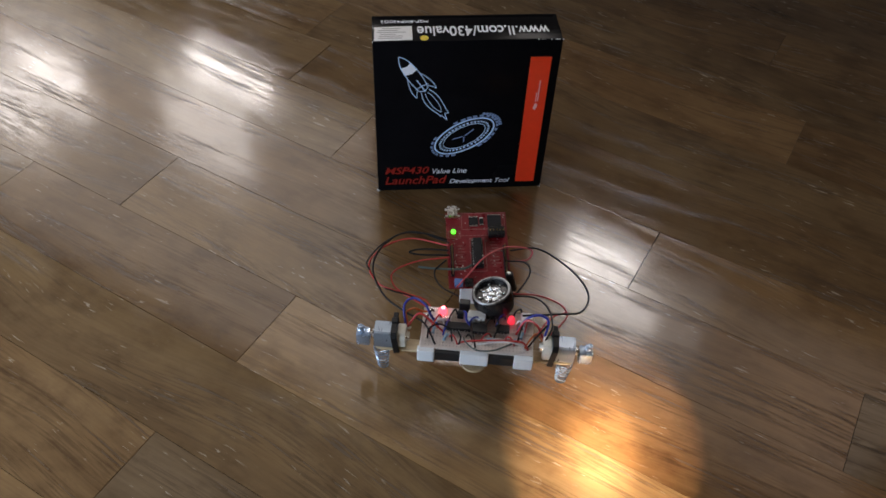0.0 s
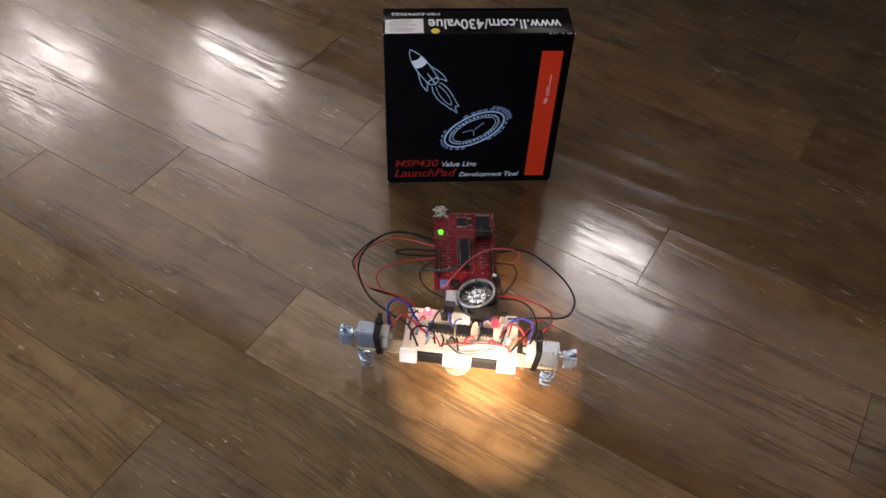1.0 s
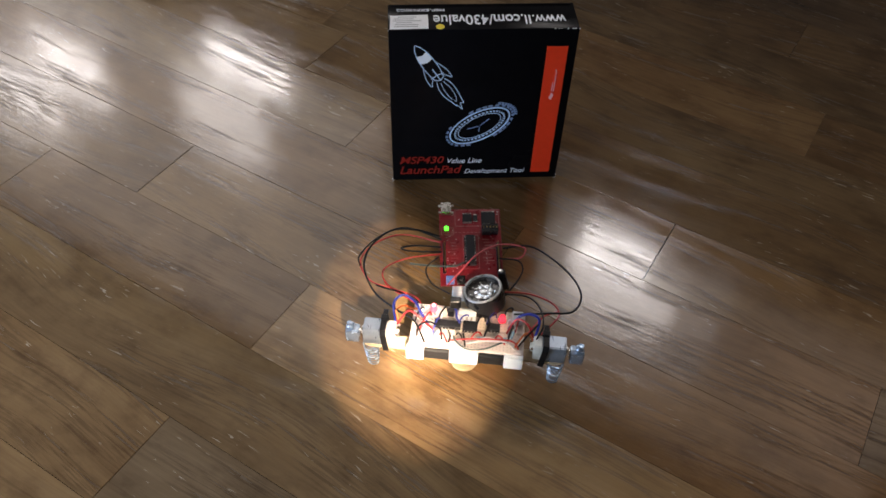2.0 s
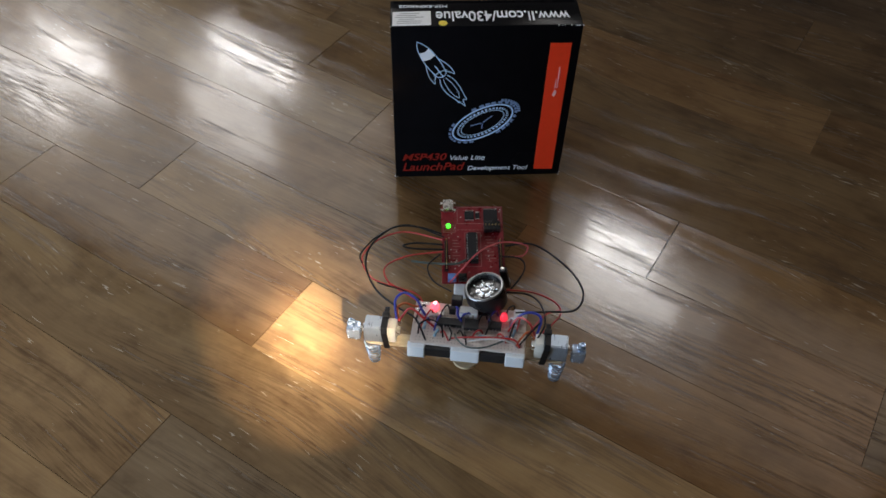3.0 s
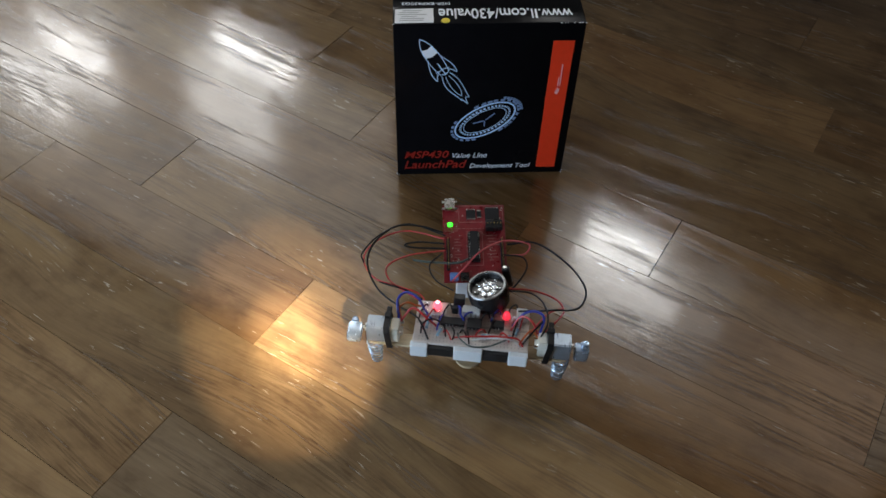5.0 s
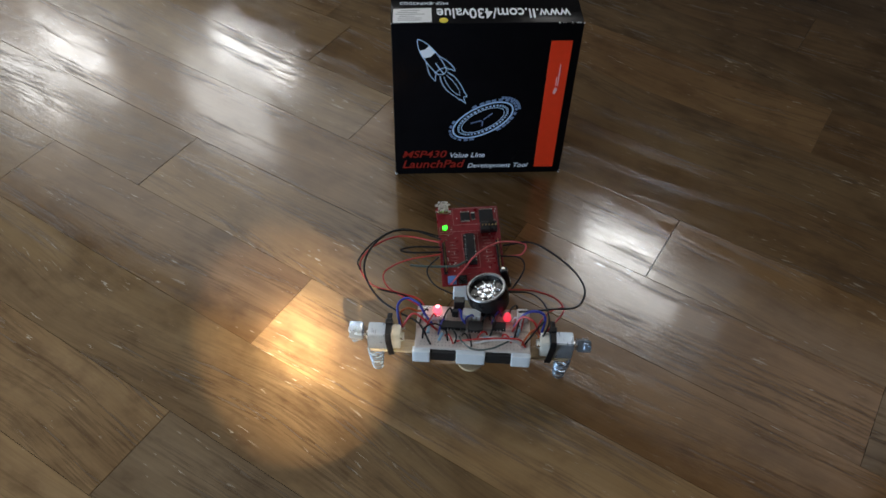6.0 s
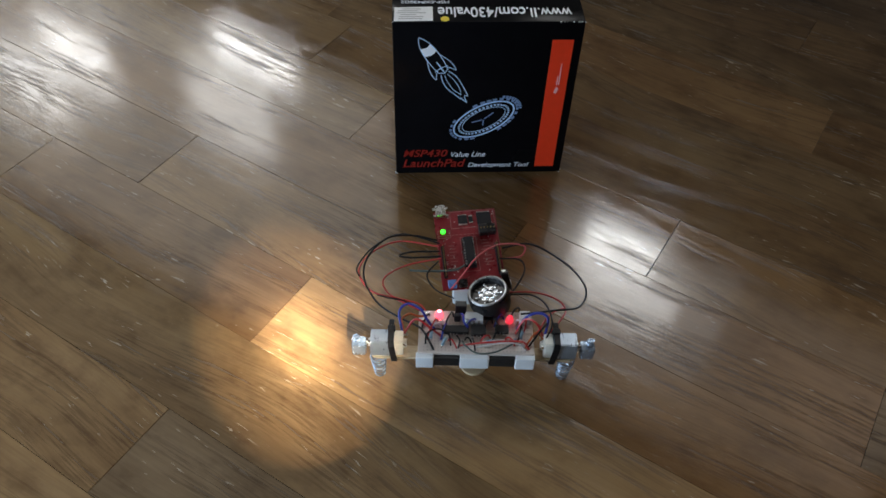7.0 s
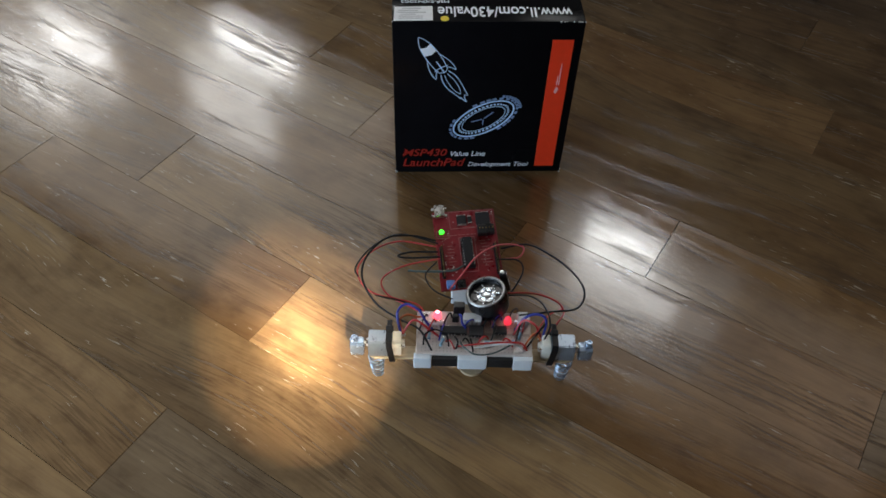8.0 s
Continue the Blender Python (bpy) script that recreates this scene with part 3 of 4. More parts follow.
def chassis():
    bm = bmesh.new()
    plate(bm, rounded_stick(0.146, 0.010), 0, 0.002, Matrix.Translation(mmv(-73, -9, 30)) @ pose(0, 0, 0, 0, 0, -90))
    part("cross_stick", bm, M_STICK, robot, "pale wooden craft stick across the body")
    bm = bmesh.new()
    plate(bm, rounded_stick(0.130, 0.018), 0, 0.002, Matrix.Translation(mmv(1, -21.5, 21)) @ pose(0, 0, 0, -9.2, 0, 0))
    part("tail_stick", bm, M_STICK, robot, "pale wooden craft stick with a round end, under the body")
    bm = bmesh.new()
    block(bm, mmv(1, 3, 24.5), mmv(16, 26, 11), 0.001)
    part("spacer", bm, M_FOAM, robot, "white foam spacer")
    # breadboard
    bm = bmesh.new()
    block(bm, mmv(1.8, 2, 37.2), mmv(82, 37, 9.2), 0.0008, seg=2)
    bread = part("breadboard", bm, M_BREAD, robot, "cream plastic breadboard")
    bm = bmesh.new()
    # holes as flat squares in the painted shade colour, none are cut
    for i in range(30):
        for j in range(12):
            y = -14.0 + 2.54 * j + (3.0 if j >= 6 else 0.0)
            block(bm, mmv(-35 + 2.54 * i, y, 41.85), mmv(0.8, 0.8, 0.1))
    tagged(part("holes", bm, M_RECESS_SHADE, bread), kind="stuff")
    bm = bmesh.new()
    # middle groove as a flat strip with its shade painted
    block(bm, mmv(1.8, 0.9, 41.8), mmv(80, 2.2, 0.1))
    part("groove_shade", bm, M_RECESS_SHADE, bread)
    # pads along the front edge
    for x0, x1 in ((-40.5, -28), (-9.5, 11), (29.5, 43)):
        bm = bmesh.new()
        block(bm, mmv((x0 + x1) / 2, -17.6, 34.6), mmv(x1 - x0, 5.4, 12.6), 0.0008, seg=2)
        part("foam_pad", bm, M_FOAM, robot, "white foam pad")
    for x0, x1 in ((-27.8, -9.7), (11.2, 29.3)):
        bm = bmesh.new()
        block(bm, mmv((x0 + x1) / 2, -17.2, 35.0), mmv(x1 - x0, 4.6, 9.6), 0.0008, seg=2)
        part("rubber_pad", bm, M_RUBBER, robot, "black rubber pad")


def motor(side):
    """side: -1 or 1. Axis along x at y -7, z 42."""
    label = "silver DC motor with a white end cap, tied to the stick"
    hub = thing("motor", "", "", pose(0.060 * side, -0.0076, 0.0405))
    hub.parent = robot
    tagged(hub, label)
    s = side
    w, h = 0.0072, 0.0087
    ring = [(-w, -h + 0.003), (-w + 0.002, -h), (w - 0.002, -h), (w, -h + 0.003), (w, h - 0.003), (w - 0.002, h), (-w + 0.002, h), (-w, h - 0.003)]
    lie = Matrix(((0, 0, 1, 0), (1, 0, 0, 0), (0, 1, 0, 0), (0, 0, 0, 1)))
    bm = bmesh.new()
    plate(bm, ring, min(-0.004 * s, 0.0125 * s), max(-0.004 * s, 0.0125 * s), lie)
    bmesh.ops.bevel(bm, geom=list(bm.edges), offset=0.0006, segments=2, affect="EDGES")
    part("can", bm, M_STEEL, hub, "silver metal can", True)
    bm = bmesh.new()
    lathe(bm, [(0, 0), (0.0032, 0), (0.0032, 0.0018), (0.0011, 0.0019), (0.0011, 0.0065), (0, 0.0067)], Matrix.Translation((0.0124 * s, 0, 0)) @ pose(0, 0, 0, 0, 90 * s, 0), 20)
    part("shaft", bm, M_TIN, hub, "steel shaft", True)
    bm = bmesh.new()
    plate(bm, [(x * 0.93, y * 0.93) for x, y in ring], min(-0.0042 * s, -0.0105 * s), max(-0.0042 * s, -0.0105 * s), lie)
    bmesh.ops.bevel(bm, geom=list(bm.edges), offset=0.0006, segments=2, affect="EDGES")
    lathe(bm, [(0.0034, 0), (0.0032, 0.0022), (0, 0.0024)], Matrix.Translation((-0.0105 * s, 0, 0)) @ pose(0, 0, 0, 0, -90 * s, 0), 16)
    cap = part("end_cap", bm, M_CAP, hub, "white plastic end cap", True)
    for y in (-0.0045, 0.0045):
        bm = bmesh.new()
        block(bm, (-0.0118 * s, y, 0.004), (0.003, 0.0006, 0.0025))
        part("terminal", bm, M_TIN, cap, "tinned terminal tab")
    # nylon tie round can and stick
    bm = bmesh.new()
    lean = pose(0, 0, 0, 0, 6 * s, 0)
    loop = [(-0.0082, -0.0118), (0.0082, -0.0118), (0.0086, 0.0068), (0.0062, 0.0106), (-0.0062, 0.0106), (-0.0086, 0.0068)]
    inner = [(x * 0.90, z * 0.93) for x, z in loop]
    vs = [[bm.verts.new(lean @ Vector((-0.0030 * s + dx, y, z))) for dx in (-0.0021, 0.0021)] for y, z in loop]
    vi = [[bm.verts.new(lean @ Vector((-0.0030 * s + dx, y, z))) for dx in (-0.0021, 0.0021)] for y, z in inner]
    for i in range(6):
        j = (i + 1) % 6
        bm.faces.new((vs[i][0], vs[j][0], vs[j][1], vs[i][1]))
        bm.faces.new((vi[i][1], vi[j][1], vi[j][0], vi[i][0]))
        for e in (0, 1):
            bm.faces.new((vs[i][e], vs[j][e], vi[j][e], vi[i][e]))
    block(bm, (-0.0032 * s, 0.0048, 0.0102), (0.0052, 0.0046, 0.0036), 0.0006, lean)
    block(bm, (-0.0030 * s, 0.0095, 0.0095), (0.0036, 0.0070, 0.0012), 0.0003, lean)
    part("cable_tie", bm, M_TIE, hub, "black nylon cable tie")
    # coil spring leg
    bm = bmesh.new()
    turns, steps = 7.0, 150
    pts = []
    for i in range(steps + 1):
        f = i / steps
        r = 0.0058 - 0.0020 * f
        a = 2 * math.pi * turns * f
        pts.append((0.0074 * s + r * math.cos(a), -0.0035 + 0.0042 * f + r * math.sin(a), -0.0095 - 0.0302 * f))
    tube(bm, pts, 0.00052, 6)
    part("spring_leg", bm, M_SPRING, hub, "coiled steel spring leg", True)
    # eccentric weight on the shaft
    bm = bmesh.new()
    block(bm, (0, 0, -0.0046), (0.0104, 0.0090, 0.0130), 0.0018, seg=2)
    block(bm, (0.0012 * s, 0, 0.0042), (0.0050, 0.0056, 0.0034), 0.0008)
    lathe(bm, [(0, 0), (0.0021, 0), (0.0021, 0.0016), (0.0014, 0.0017), (0.0010, 0.0009), (0, 0.0009)], Matrix.Translation((0.0018 * s, 0, 0.0056)), 14)
    lathe(bm, [(0, 0), (0.0024, 0), (0.0024, 0.0010), (0, 0.0012)], Matrix.Translation((0.0038 * s, 0, -0.001)) @ pose(0, 0, 0, 0, 90 * s, 0), 14)
    return part("weight", bm, M_WEIGHT, hub, "shiny metal weight clamped on the shaft", True, pose(0.0210 * s, 0, 0))


def dip_chip(name, parent, c, s, pins, label, along="x", turn=0):
    """A black chip with legs along its two long sides, in metres in its parent's space."""
    m = Matrix.Translation(c) @ pose(0, 0, 0, 0, 0, turn)
    bm = bmesh.new()
    block(bm, (0, 0, 0), s, 0.0003, m)
    lathe(bm, [(0, 0), (0.0006, 0)], m @ Matrix.Translation((-s[0] * 0.38, 0, s[2] / 2 + 0.0001)), 10)
    body = part(name, bm, M_CHIP, parent, label)
    bm = bmesh.new()
    for i in range(pins):
        p = (i + 0.5) / pins - 0.5
        for sgn in (-1, 1):
            at = (p * s[0] * 0.95, sgn * (s[1] / 2 + 0.0004), -0.0004) if along == "x" else (sgn * (s[0] / 2 + 0.0004), p * s[1] * 0.95, -0.0004)
            block(bm, at, (0.0007, 0.0009, 0.0016) if along == "x" else (0.0009, 0.0007, 0.0016), 0, m)
    part("pins", bm, M_TIN, body, "tinned legs")
    return body


def led(name, c, mat, core, label, m=None):
    bm = bmesh.new()
    lathe(bm, [(0, 0), (0.0029, 0), (0.0029, 0.0010), (0.0025, 0.0012), (0.0025, 0.0034), (0.0021, 0.0050), (0.0012, 0.0059), (0, 0.0062)], (m or Matrix()) @ Matrix.Identity(4), 20)
    body = part(name, bm, mat, robot, label, True, Matrix.Translation(c))
    if core:
        bm = bmesh.new()
        lathe(bm, [(0, 0.0050), (0.0016, 0.0058), (0.0010, 0.0066), (0, 0.0068)], m, 12)
        part("lens_tip", bm, core, body)
    for x in (-0.0012, 0.0012):
        bm = bmesh.new()
        block(bm, (x, 0, -0.002), (0.0005, 0.0005, 0.0042))
        part("leg", bm, M_TIN, body)
    return body


def controller_board():
    """Red development board, tilted up to the rear."""
    m = Matrix.Translation(mmv(-2.6, 70.8, 53.0)) @ pose(0, 0, 0, 0, 0, 7.8) @ pose(0, 0, 0, 15, 0, 0)
    bm = bmesh.new()
    W, L = 0.0478, 0.0655
    block(bm, (0, 0, 0), (W, L, 0.0016), 0.0003)
    board = part("controller_board", bm, M_BOARD, robot, "red printed circuit board with chips and headers", at=m)
    top = 0.0008
    # silkscreen outlines and copper pads
    bm = bmesh.new()
    e = 0.00018

    def frame_line(x0, x1, y0, y1, w=0.0004):
        for pts in (((x0, y0), (x1, y0)), ((x1, y0), (x1, y1)), ((x1, y1), (x0, y1)), ((x0, y1), (x0, y0))):
            stroke(bm, pts, w, top - 0.0001, top + e)

    frame_line(-0.0115, 0.0225, 0.0175, 0.0318)
    frame_line(-0.0225, -0.0130, 0.0100, 0.0160)
    frame_line(-0.0060, 0.0060, -0.0190, 0.0095)
    for i in range(14):
        stroke(bm, [(-0.0215 + 0.0031 * i, 0.0120), (-0.0195 + 0.0031 * i, 0.0120)], 0.0005, top - 0.0001, top + e)
    for i in range(9):
        stroke(bm, [(0.0090 + 0.0009 * (i % 3), 0.0060 - 0.0026 * i), (0.0140 + 0.0012 * (i % 4), 0.0060 - 0.0026 * i)], 0.0006, top - 0.0001, top + e)
        stroke(bm, [(-0.0155, 0.0030 - 0.0026 * i), (-0.0115 + 0.0007 * (i % 3), 0.0030 - 0.0026 * i)], 0.0005, top - 0.0001, top + e)
    part("silkscreen", bm, M_SILK, board, "white printed lines")
    bm = bmesh.new()
    rng = random.Random(11)
    for i in range(60):
        x, y = rng.uniform(-0.022, 0.022), rng.uniform(-0.030, 0.030)
        block(bm, (x, y, top), (0.0009, 0.0005, 0.0005))
    part("solder_pads", bm, M_TIN, board, "small tinned parts")
    # socket for the processor
    bm = bmesh.new()
    block(bm, (-0.0008, -0.0045, top + 0.0016), (0.0088, 0.0245, 0.0032), 0.0003)
    part("chip_socket", bm, M_BLACKPL, board, "black chip socket")
    dip_chip("processor", board, (-0.0008, -0.0045, top + 0.0046), (0.0064, 0.0235, 0.0028), 10, "black processor chip", along="y")
    # emulator chips
    dip_chip("chip", board, (-0.0022, 0.0242, top + 0.0007), (0.0072, 0.0072, 0.0014), 7, "small square black chip")
    dip_chip("chip", board, (0.0042, 0.0242, top + 0.0006), (0.0032, 0.0050, 0.0012), 4, "tiny black chip")
    dip_chip("chip", board, (0.0142, 0.0240, top + 0.0008), (0.0108, 0.0105, 0.0016), 12, "large square black chip")
    bm = bmesh.new()
    block(bm, (0.0150, 0.0132, top + 0.0030), (0.0125, 0.0075, 0.0060), 0.0004)
    conn = part("jumper_header", bm, M_BLACKPL, board, "black pin header with jumpers")
    bm = bmesh.new()
    for i in range(5):
        block(bm, (0.0100 + 0.0025 * i, 0.0132, top + 0.0066), (0.0007, 0.0007, 0.0022))
    part("pins", bm, M_GOLD, conn, "gold pins")
    # side headers
    for x in (-0.0205, 0.0205):
        bm = bmesh.new()
        block(bm, (x, -0.0105, top + 0.0012), (0.0025, 0.0254, 0.0024), 0.0002)
        hd = part("side_header", bm, M_BLACKPL, board, "black pin header")
        bm = bmesh.new()
        for i in range(10):
            block(bm, (x, -0.0220 + 0.00254 * i, top + 0.0044), (0.0006, 0.0006, 0.0050))
        part("pins", bm, M_GOLD, hd, "gold pins")
    # USB port
    bm = bmesh.new()
    block(bm, (-0.0185, 0.0322, top + 0.0020), (0.0078, 0.0094, 0.0040), 0.0005, seg=2)
    usb = part("usb_port", bm, M_TIN, board, "silver metal USB port")
    bm = bmesh.new()
    for dx, dy in ((-0.0048, -0.003), (0.0048, -0.003), (-0.0048, 0.003), (0.0048, 0.003)):
        block(bm, (-0.0185 + dx, 0.0322 + dy, top + 0.0006), (0.0022, 0.0018, 0.0010), 0.0002)
    part("shell_tab", bm, M_TIN, usb)
    # power light
    bm = bmesh.new()
    block(bm, (-0.0185, 0.0150, top + 0.0012), (0.0034, 0.0034, 0.0022), 0.0009, seg=2)
    part("power_light", bm, M_GREENLED, board, "glowing green indicator light")
    # buttons on the front edge
    for x, mat, lab in ((-0.0165, M_BLUEPL, "blue and white push button"), (-0.0085, M_BLACKPL, "black push button")):
        bm = bmesh.new()
        block(bm, (x, -0.0290, top + 0.0017), (0.0062, 0.0062, 0.0034), 0.0004)
        bt = part("push_button", bm, M_BLUEPL if mat is M_BLUEPL else M_BLACKPL, board, lab)
        bm = bmesh.new()
        lathe(bm, [(0.0016, 0), (0.0016, 0.0016), (0, 0.0018)], Matrix.Translation((x, -0.0290, top + 0.0034)), 14)
        part("plunger", bm, mat, bt)
    # what carries the board, hidden below it
    bm = bmesh.new()
    block(bm, mmv(-2, 66, 29.0), mmv(24, 34, 35.5), 0.001)
    part("board_spacer", bm, M_FOAM, robot, "white foam block under the board")
    return board


def buzzer():
    """Round black sounder standing at the rear of the breadboard, its silver-ringed face up."""
    m = Matrix.Translation(mmv(14.0, 24.5, 43.0)) @ pose(0, 0, 0, -4, -15, 0) @ Matrix.Diagonal((1.10, 1.10, 1.05, 1))
    bm = bmesh.new()
    lathe(bm, [(0, 0), (0.0118, 0), (0.0128, 0.0010), (0.0132, 0.0060), (0.0137, 0.0065), (0.0137, 0.0140), (0.0131, 0.0160), (0.0118, 0.0166), (0.0112, 0.0150), (0.0106, 0.0128), (0, 0.0126)], None, 48)
    body = part("buzzer", bm, M_BLACKPL, robot, "round black sounder with a silver rim and grille", True, m)
    bm = bmesh.new()
    lathe(bm, [(0.0129, 0.0157), (0.0132, 0.0165), (0.0126, 0.0171), (0.0116, 0.0169), (0.0113, 0.0157)], None, 48)
    part("rim", bm, M_RIM, body, "thin dull silver rim", True)
    bm = bmesh.new()
    lathe(bm, [(0.0064, 0.0124), (0.0064, 0.0130), (0.0050, 0.0132), (0.0036, 0.0131), (0.0030, 0.0139), (0.0018, 0.0142), (0, 0.0143)], None, 20)
    part("hub", bm, M_STUD, body, "silver centre of the grille", True)
    rng = random.Random(8)
    for count, rad, size in ((7, 0.0084, 0.0008), (7, 0.0056, 0.0012)):
        for i in range(count):
            a = 2 * math.pi * (i + rng.uniform(-0.12, 0.12)) / count
            bm = bmesh.new()
            k = rng.uniform(0.8, 1.25)
            bmesh.ops.create_icosphere(bm, subdivisions=2, radius=size * k, matrix=Matrix.Diagonal((1.5, 0.85, 0.5, 1)))
            part("stud", bm, M_STUD, body, "", True, pose(rad * math.cos(a), rad * math.sin(a), 0.0138, 0, 0, math.degrees(a) + rng.uniform(-25, 25)))
    # upright post with a bright tip at the rear
    bm = bmesh.new()
    block(bm, (0.0115, 0.0145, 0.0080), (0.0050, 0.0040, 0.0180), 0.0006)
    part("bracket", bm, M_BLACKPL, body, "black upright bracket")
    bm = bmesh.new()
    lathe(bm, [(0, 0), (0.0013, 0), (0.0013, 0.0014), (0, 0.0018)], Matrix.Translation((0.0115, 0.0140, 0.0170)), 14)
    part("screw", bm, M_TIN, body, "bright screw head", True)


def breadboard_parts():
    # small sensor board with its light
    bm = bmesh.new()
    block(bm, mmv(-27.5, 12.5, 44.0), mmv(20, 11, 1.4), 0.0003, pose(0, 0, 0, 0, 0, 0))
    mod = part("sensor_board", bm, M_WHITEPL, robot, "small white circuit board")
    bm = bmesh.new()
    for i in range(6):
        block(bm, mmv(-35.5 + 3.1 * i, 9.0, 45.2), mmv(1.8, 1.0, 0.9))
    for i in range(4):
        block(bm, mmv(-36 + 2.0 * i, 15.5, 45.0), mmv(0.9, 2.0, 0.7))
    part("small_parts", bm, M_TIN, mod)
    led("indicator_led", mmv(-24.5, 13.5, 44.5), M_REDLED, M_REDCORE, "glowing red indicator light")
    led("indicator_led", mmv(26.0, 10.5, 44.0), M_REDDIM, None, "faintly glowing red indicator light")
    dip_chip("chip", robot, mmv(-13.0, 1.0, 45.5), mmv(19, 6.2, 3.4), 8, "long black chip")
    dip_chip("chip", robot, mmv(3.4, 0.4, 46.0), mmv(10.5, 8.6, 3.4), 4, "square black chip")
    dip_chip("chip", robot, mmv(20.0, 2.0, 45.5), mmv(9.6, 6.2, 3.4), 4, "short black chip")
    # white connector and black transistor behind the chips
    bm = bmesh.new()
    block(bm, mmv(0.5, 10.5, 46.0), mmv(13, 6.5, 8), 0.0005)
    con = part("connector", bm, M_WHITEPL, robot, "white plastic connector")
    bm = bmesh.new()
    # slots as thin strips with painted shade on the solid front
    for i in range(3):
        block(bm, mmv(-3 + 3.4 * i, 7.2, 46.5), mmv(1.4, 0.3, 4.0))
    part("slot_shade", bm, M_RECESS_SHADE, con)
    bm = bmesh.new()
    block(bm, mmv(-11.5, 10.5, 47.5), mmv(4.6, 3.6, 7.0), 0.0006)
    part("transistor", bm, M_CHIP, robot, "black transistor")
    bm = bmesh.new()
    block(bm, mmv(-9.0, 19.5, 47.0), mmv(8.0, 5.5, 10.0), 0.0006)
    part("terminal_block", bm, M_BLACKPL, robot, "black terminal block")
    bm = bmesh.new()
    block(bm, mmv(37.0, 13.0, 44.8), mmv(8, 9, 6), 0.0006)
    part("terminal_block", bm, M_WHITEPL, robot, "white terminal block")
    # resistors lying on the board
    for x, y, a in ((-21, -8.5, 70), (27, -7.0, 20), (-30, -3, 85), (34, -2, 75), (12, -7.5, 5)):
        bm = bmesh.new()
        mt = Matrix.Translation(mmv(x, y, 44.6)) @ pose(0, 0, 0, 0, 90, a)
        lathe(bm, [(0, -0.0032), (0.0011, -0.0031), (0.0013, -0.0022), (0.0010, -0.0014), (0.0010, 0.0014), (0.0013, 0.0022), (0.0011, 0.0031), (0, 0.0032)], mt, 12)
        body = part("resistor", bm, M_RESIST, robot, "small pale blue resistor", True)
        bm = bmesh.new()
        tube(bm, [mt @ Vector((-0.0, 0, q)) for q in (-0.0058, -0.0032)], 0.0003, 5)
        tube(bm, [mt @ Vector((-0.0, 0, q)) for q in (0.0032, 0.0058)], 0.0003, 5)
        part("lead", bm, M_TIN, body)


def wires():
    loop_b, loop_r = "thin black wire in a wide loop", "thin red wire in a loop"
    wire(M_W_BLACK, 0.75, [(-27, 74, 58), (-45, 75, 62), (-64, 72, 62), (-78, 57, 58), (-80, 39, 54), (-69, 20, 50), (-52, 7, 50), (-37, -2, 50), (-28, -14, 42)], loop_b)
    wire(M_W_RED, 0.60, [(-26, 68, 58), (-56, 74, 56), (-77, 65, 52), (-85, 50, 48), (-75, 34, 46), (-57, 28, 45), (-38, 18, 44)], loop_r)
    wire(M_W_BLACK, 0.60, [(-25, 71, 58), (-54, 78, 60), (-74, 68, 57), (-86, 52, 52), (-84, 44, 50)], "thin black wire beside the red one")
    wire(M_W_RED, 0.55, [(-24, 58, 56), (-50, 52, 54), (-66, 42, 50), (-60, 30, 46), (-40, 24, 45), (-33, 16, 44)], loop_r)
    wire(M_W_BLACK, 0.75, [(-25, 64, 57), (-45, 64, 56), (-55, 61, 55), (-47, 59, 55), (-24, 60, 56)], "bent black wire end like a hairpin")
    wire(M_W_GREY, 0.85, [(-47, 50, 51), (-33, 48, 53), (-14, 48, 55), (-6, 52, 56)], "dark jumper wire over the board's edge")
    wire(M_W_BLACK, 0.65, [(-70, 31, 45), (-62, 28, 46), (-50, 26, 45), (-36, 19, 44)], "short black wire")
    wire(M_W_BLACK, 0.60, [(-26, 55, 56), (-34, 44, 54), (-28, 32, 52), (-14, 24, 52)], "thin black wire")
    wire(M_W_PINK, 0.65, [(-16, 34, 50), (-8, 41, 58), (3, 54, 64), (19, 66, 64), (38, 69, 60), (36, 62, 56), (24, 61, 54)], "pale red wire arching over the board")
    wire(M_W_BLACK, 0.75, [(22, 68, 58), (42, 69, 62), (61, 59, 60), (76, 44, 58), (82, 31, 54), (76, 20, 50), (58, 18, 48), (34, 14, 48)], loop_b)
    wire(M_W_BLACK, 0.65, [(19, 59, 56), (34, 57, 58), (38, 49, 56), (32, 37, 52), (24, 28, 48)], "thin black wire in a small loop")
    wire(M_W_RED, 0.60, [(22, 32, 50), (44, 31, 52), (61, 28, 48), (67, 20, 46), (62, 10, 46), (51, -4, 46)], loop_r)
    wire(M_W_BLACK, 0.65, [(24, 30, 50), (42, 27, 54), (52, 18, 54), (55, 2, 54), (50, -8, 47)], "thin black wire to the motor")
    wire(M_W_BLUE, 0.90, [(-50, -4, 46), (-53, 9, 54), (-47, 14, 58), (-38, 11, 56), (-33, 6, 50), (-27, 3, 42)], "blue wire arching to the motor")
    wire(M_W_BLUE, 0.90, [(31, 5, 42), (37, 7, 54), (45, 8, 58), (52, 5, 56), (50, -4, 46)], "blue wire arching to the motor")
    wire(M_W_RED, 0.80, [(-49, -3, 46), (-41, 2, 56), (-30, -3, 52), (-23, -2, 42)], "red wire to the motor")
    wire(M_W_RED, 0.80, [(30, 1, 42), (36, 5, 54), (44, 1, 55), (49, -3, 46)], "red wire to the motor")
    wire(M_W_RED, 0.55, [(44, -2, 46), (55, 14, 48), (66, 22, 46)], "thin red wire")
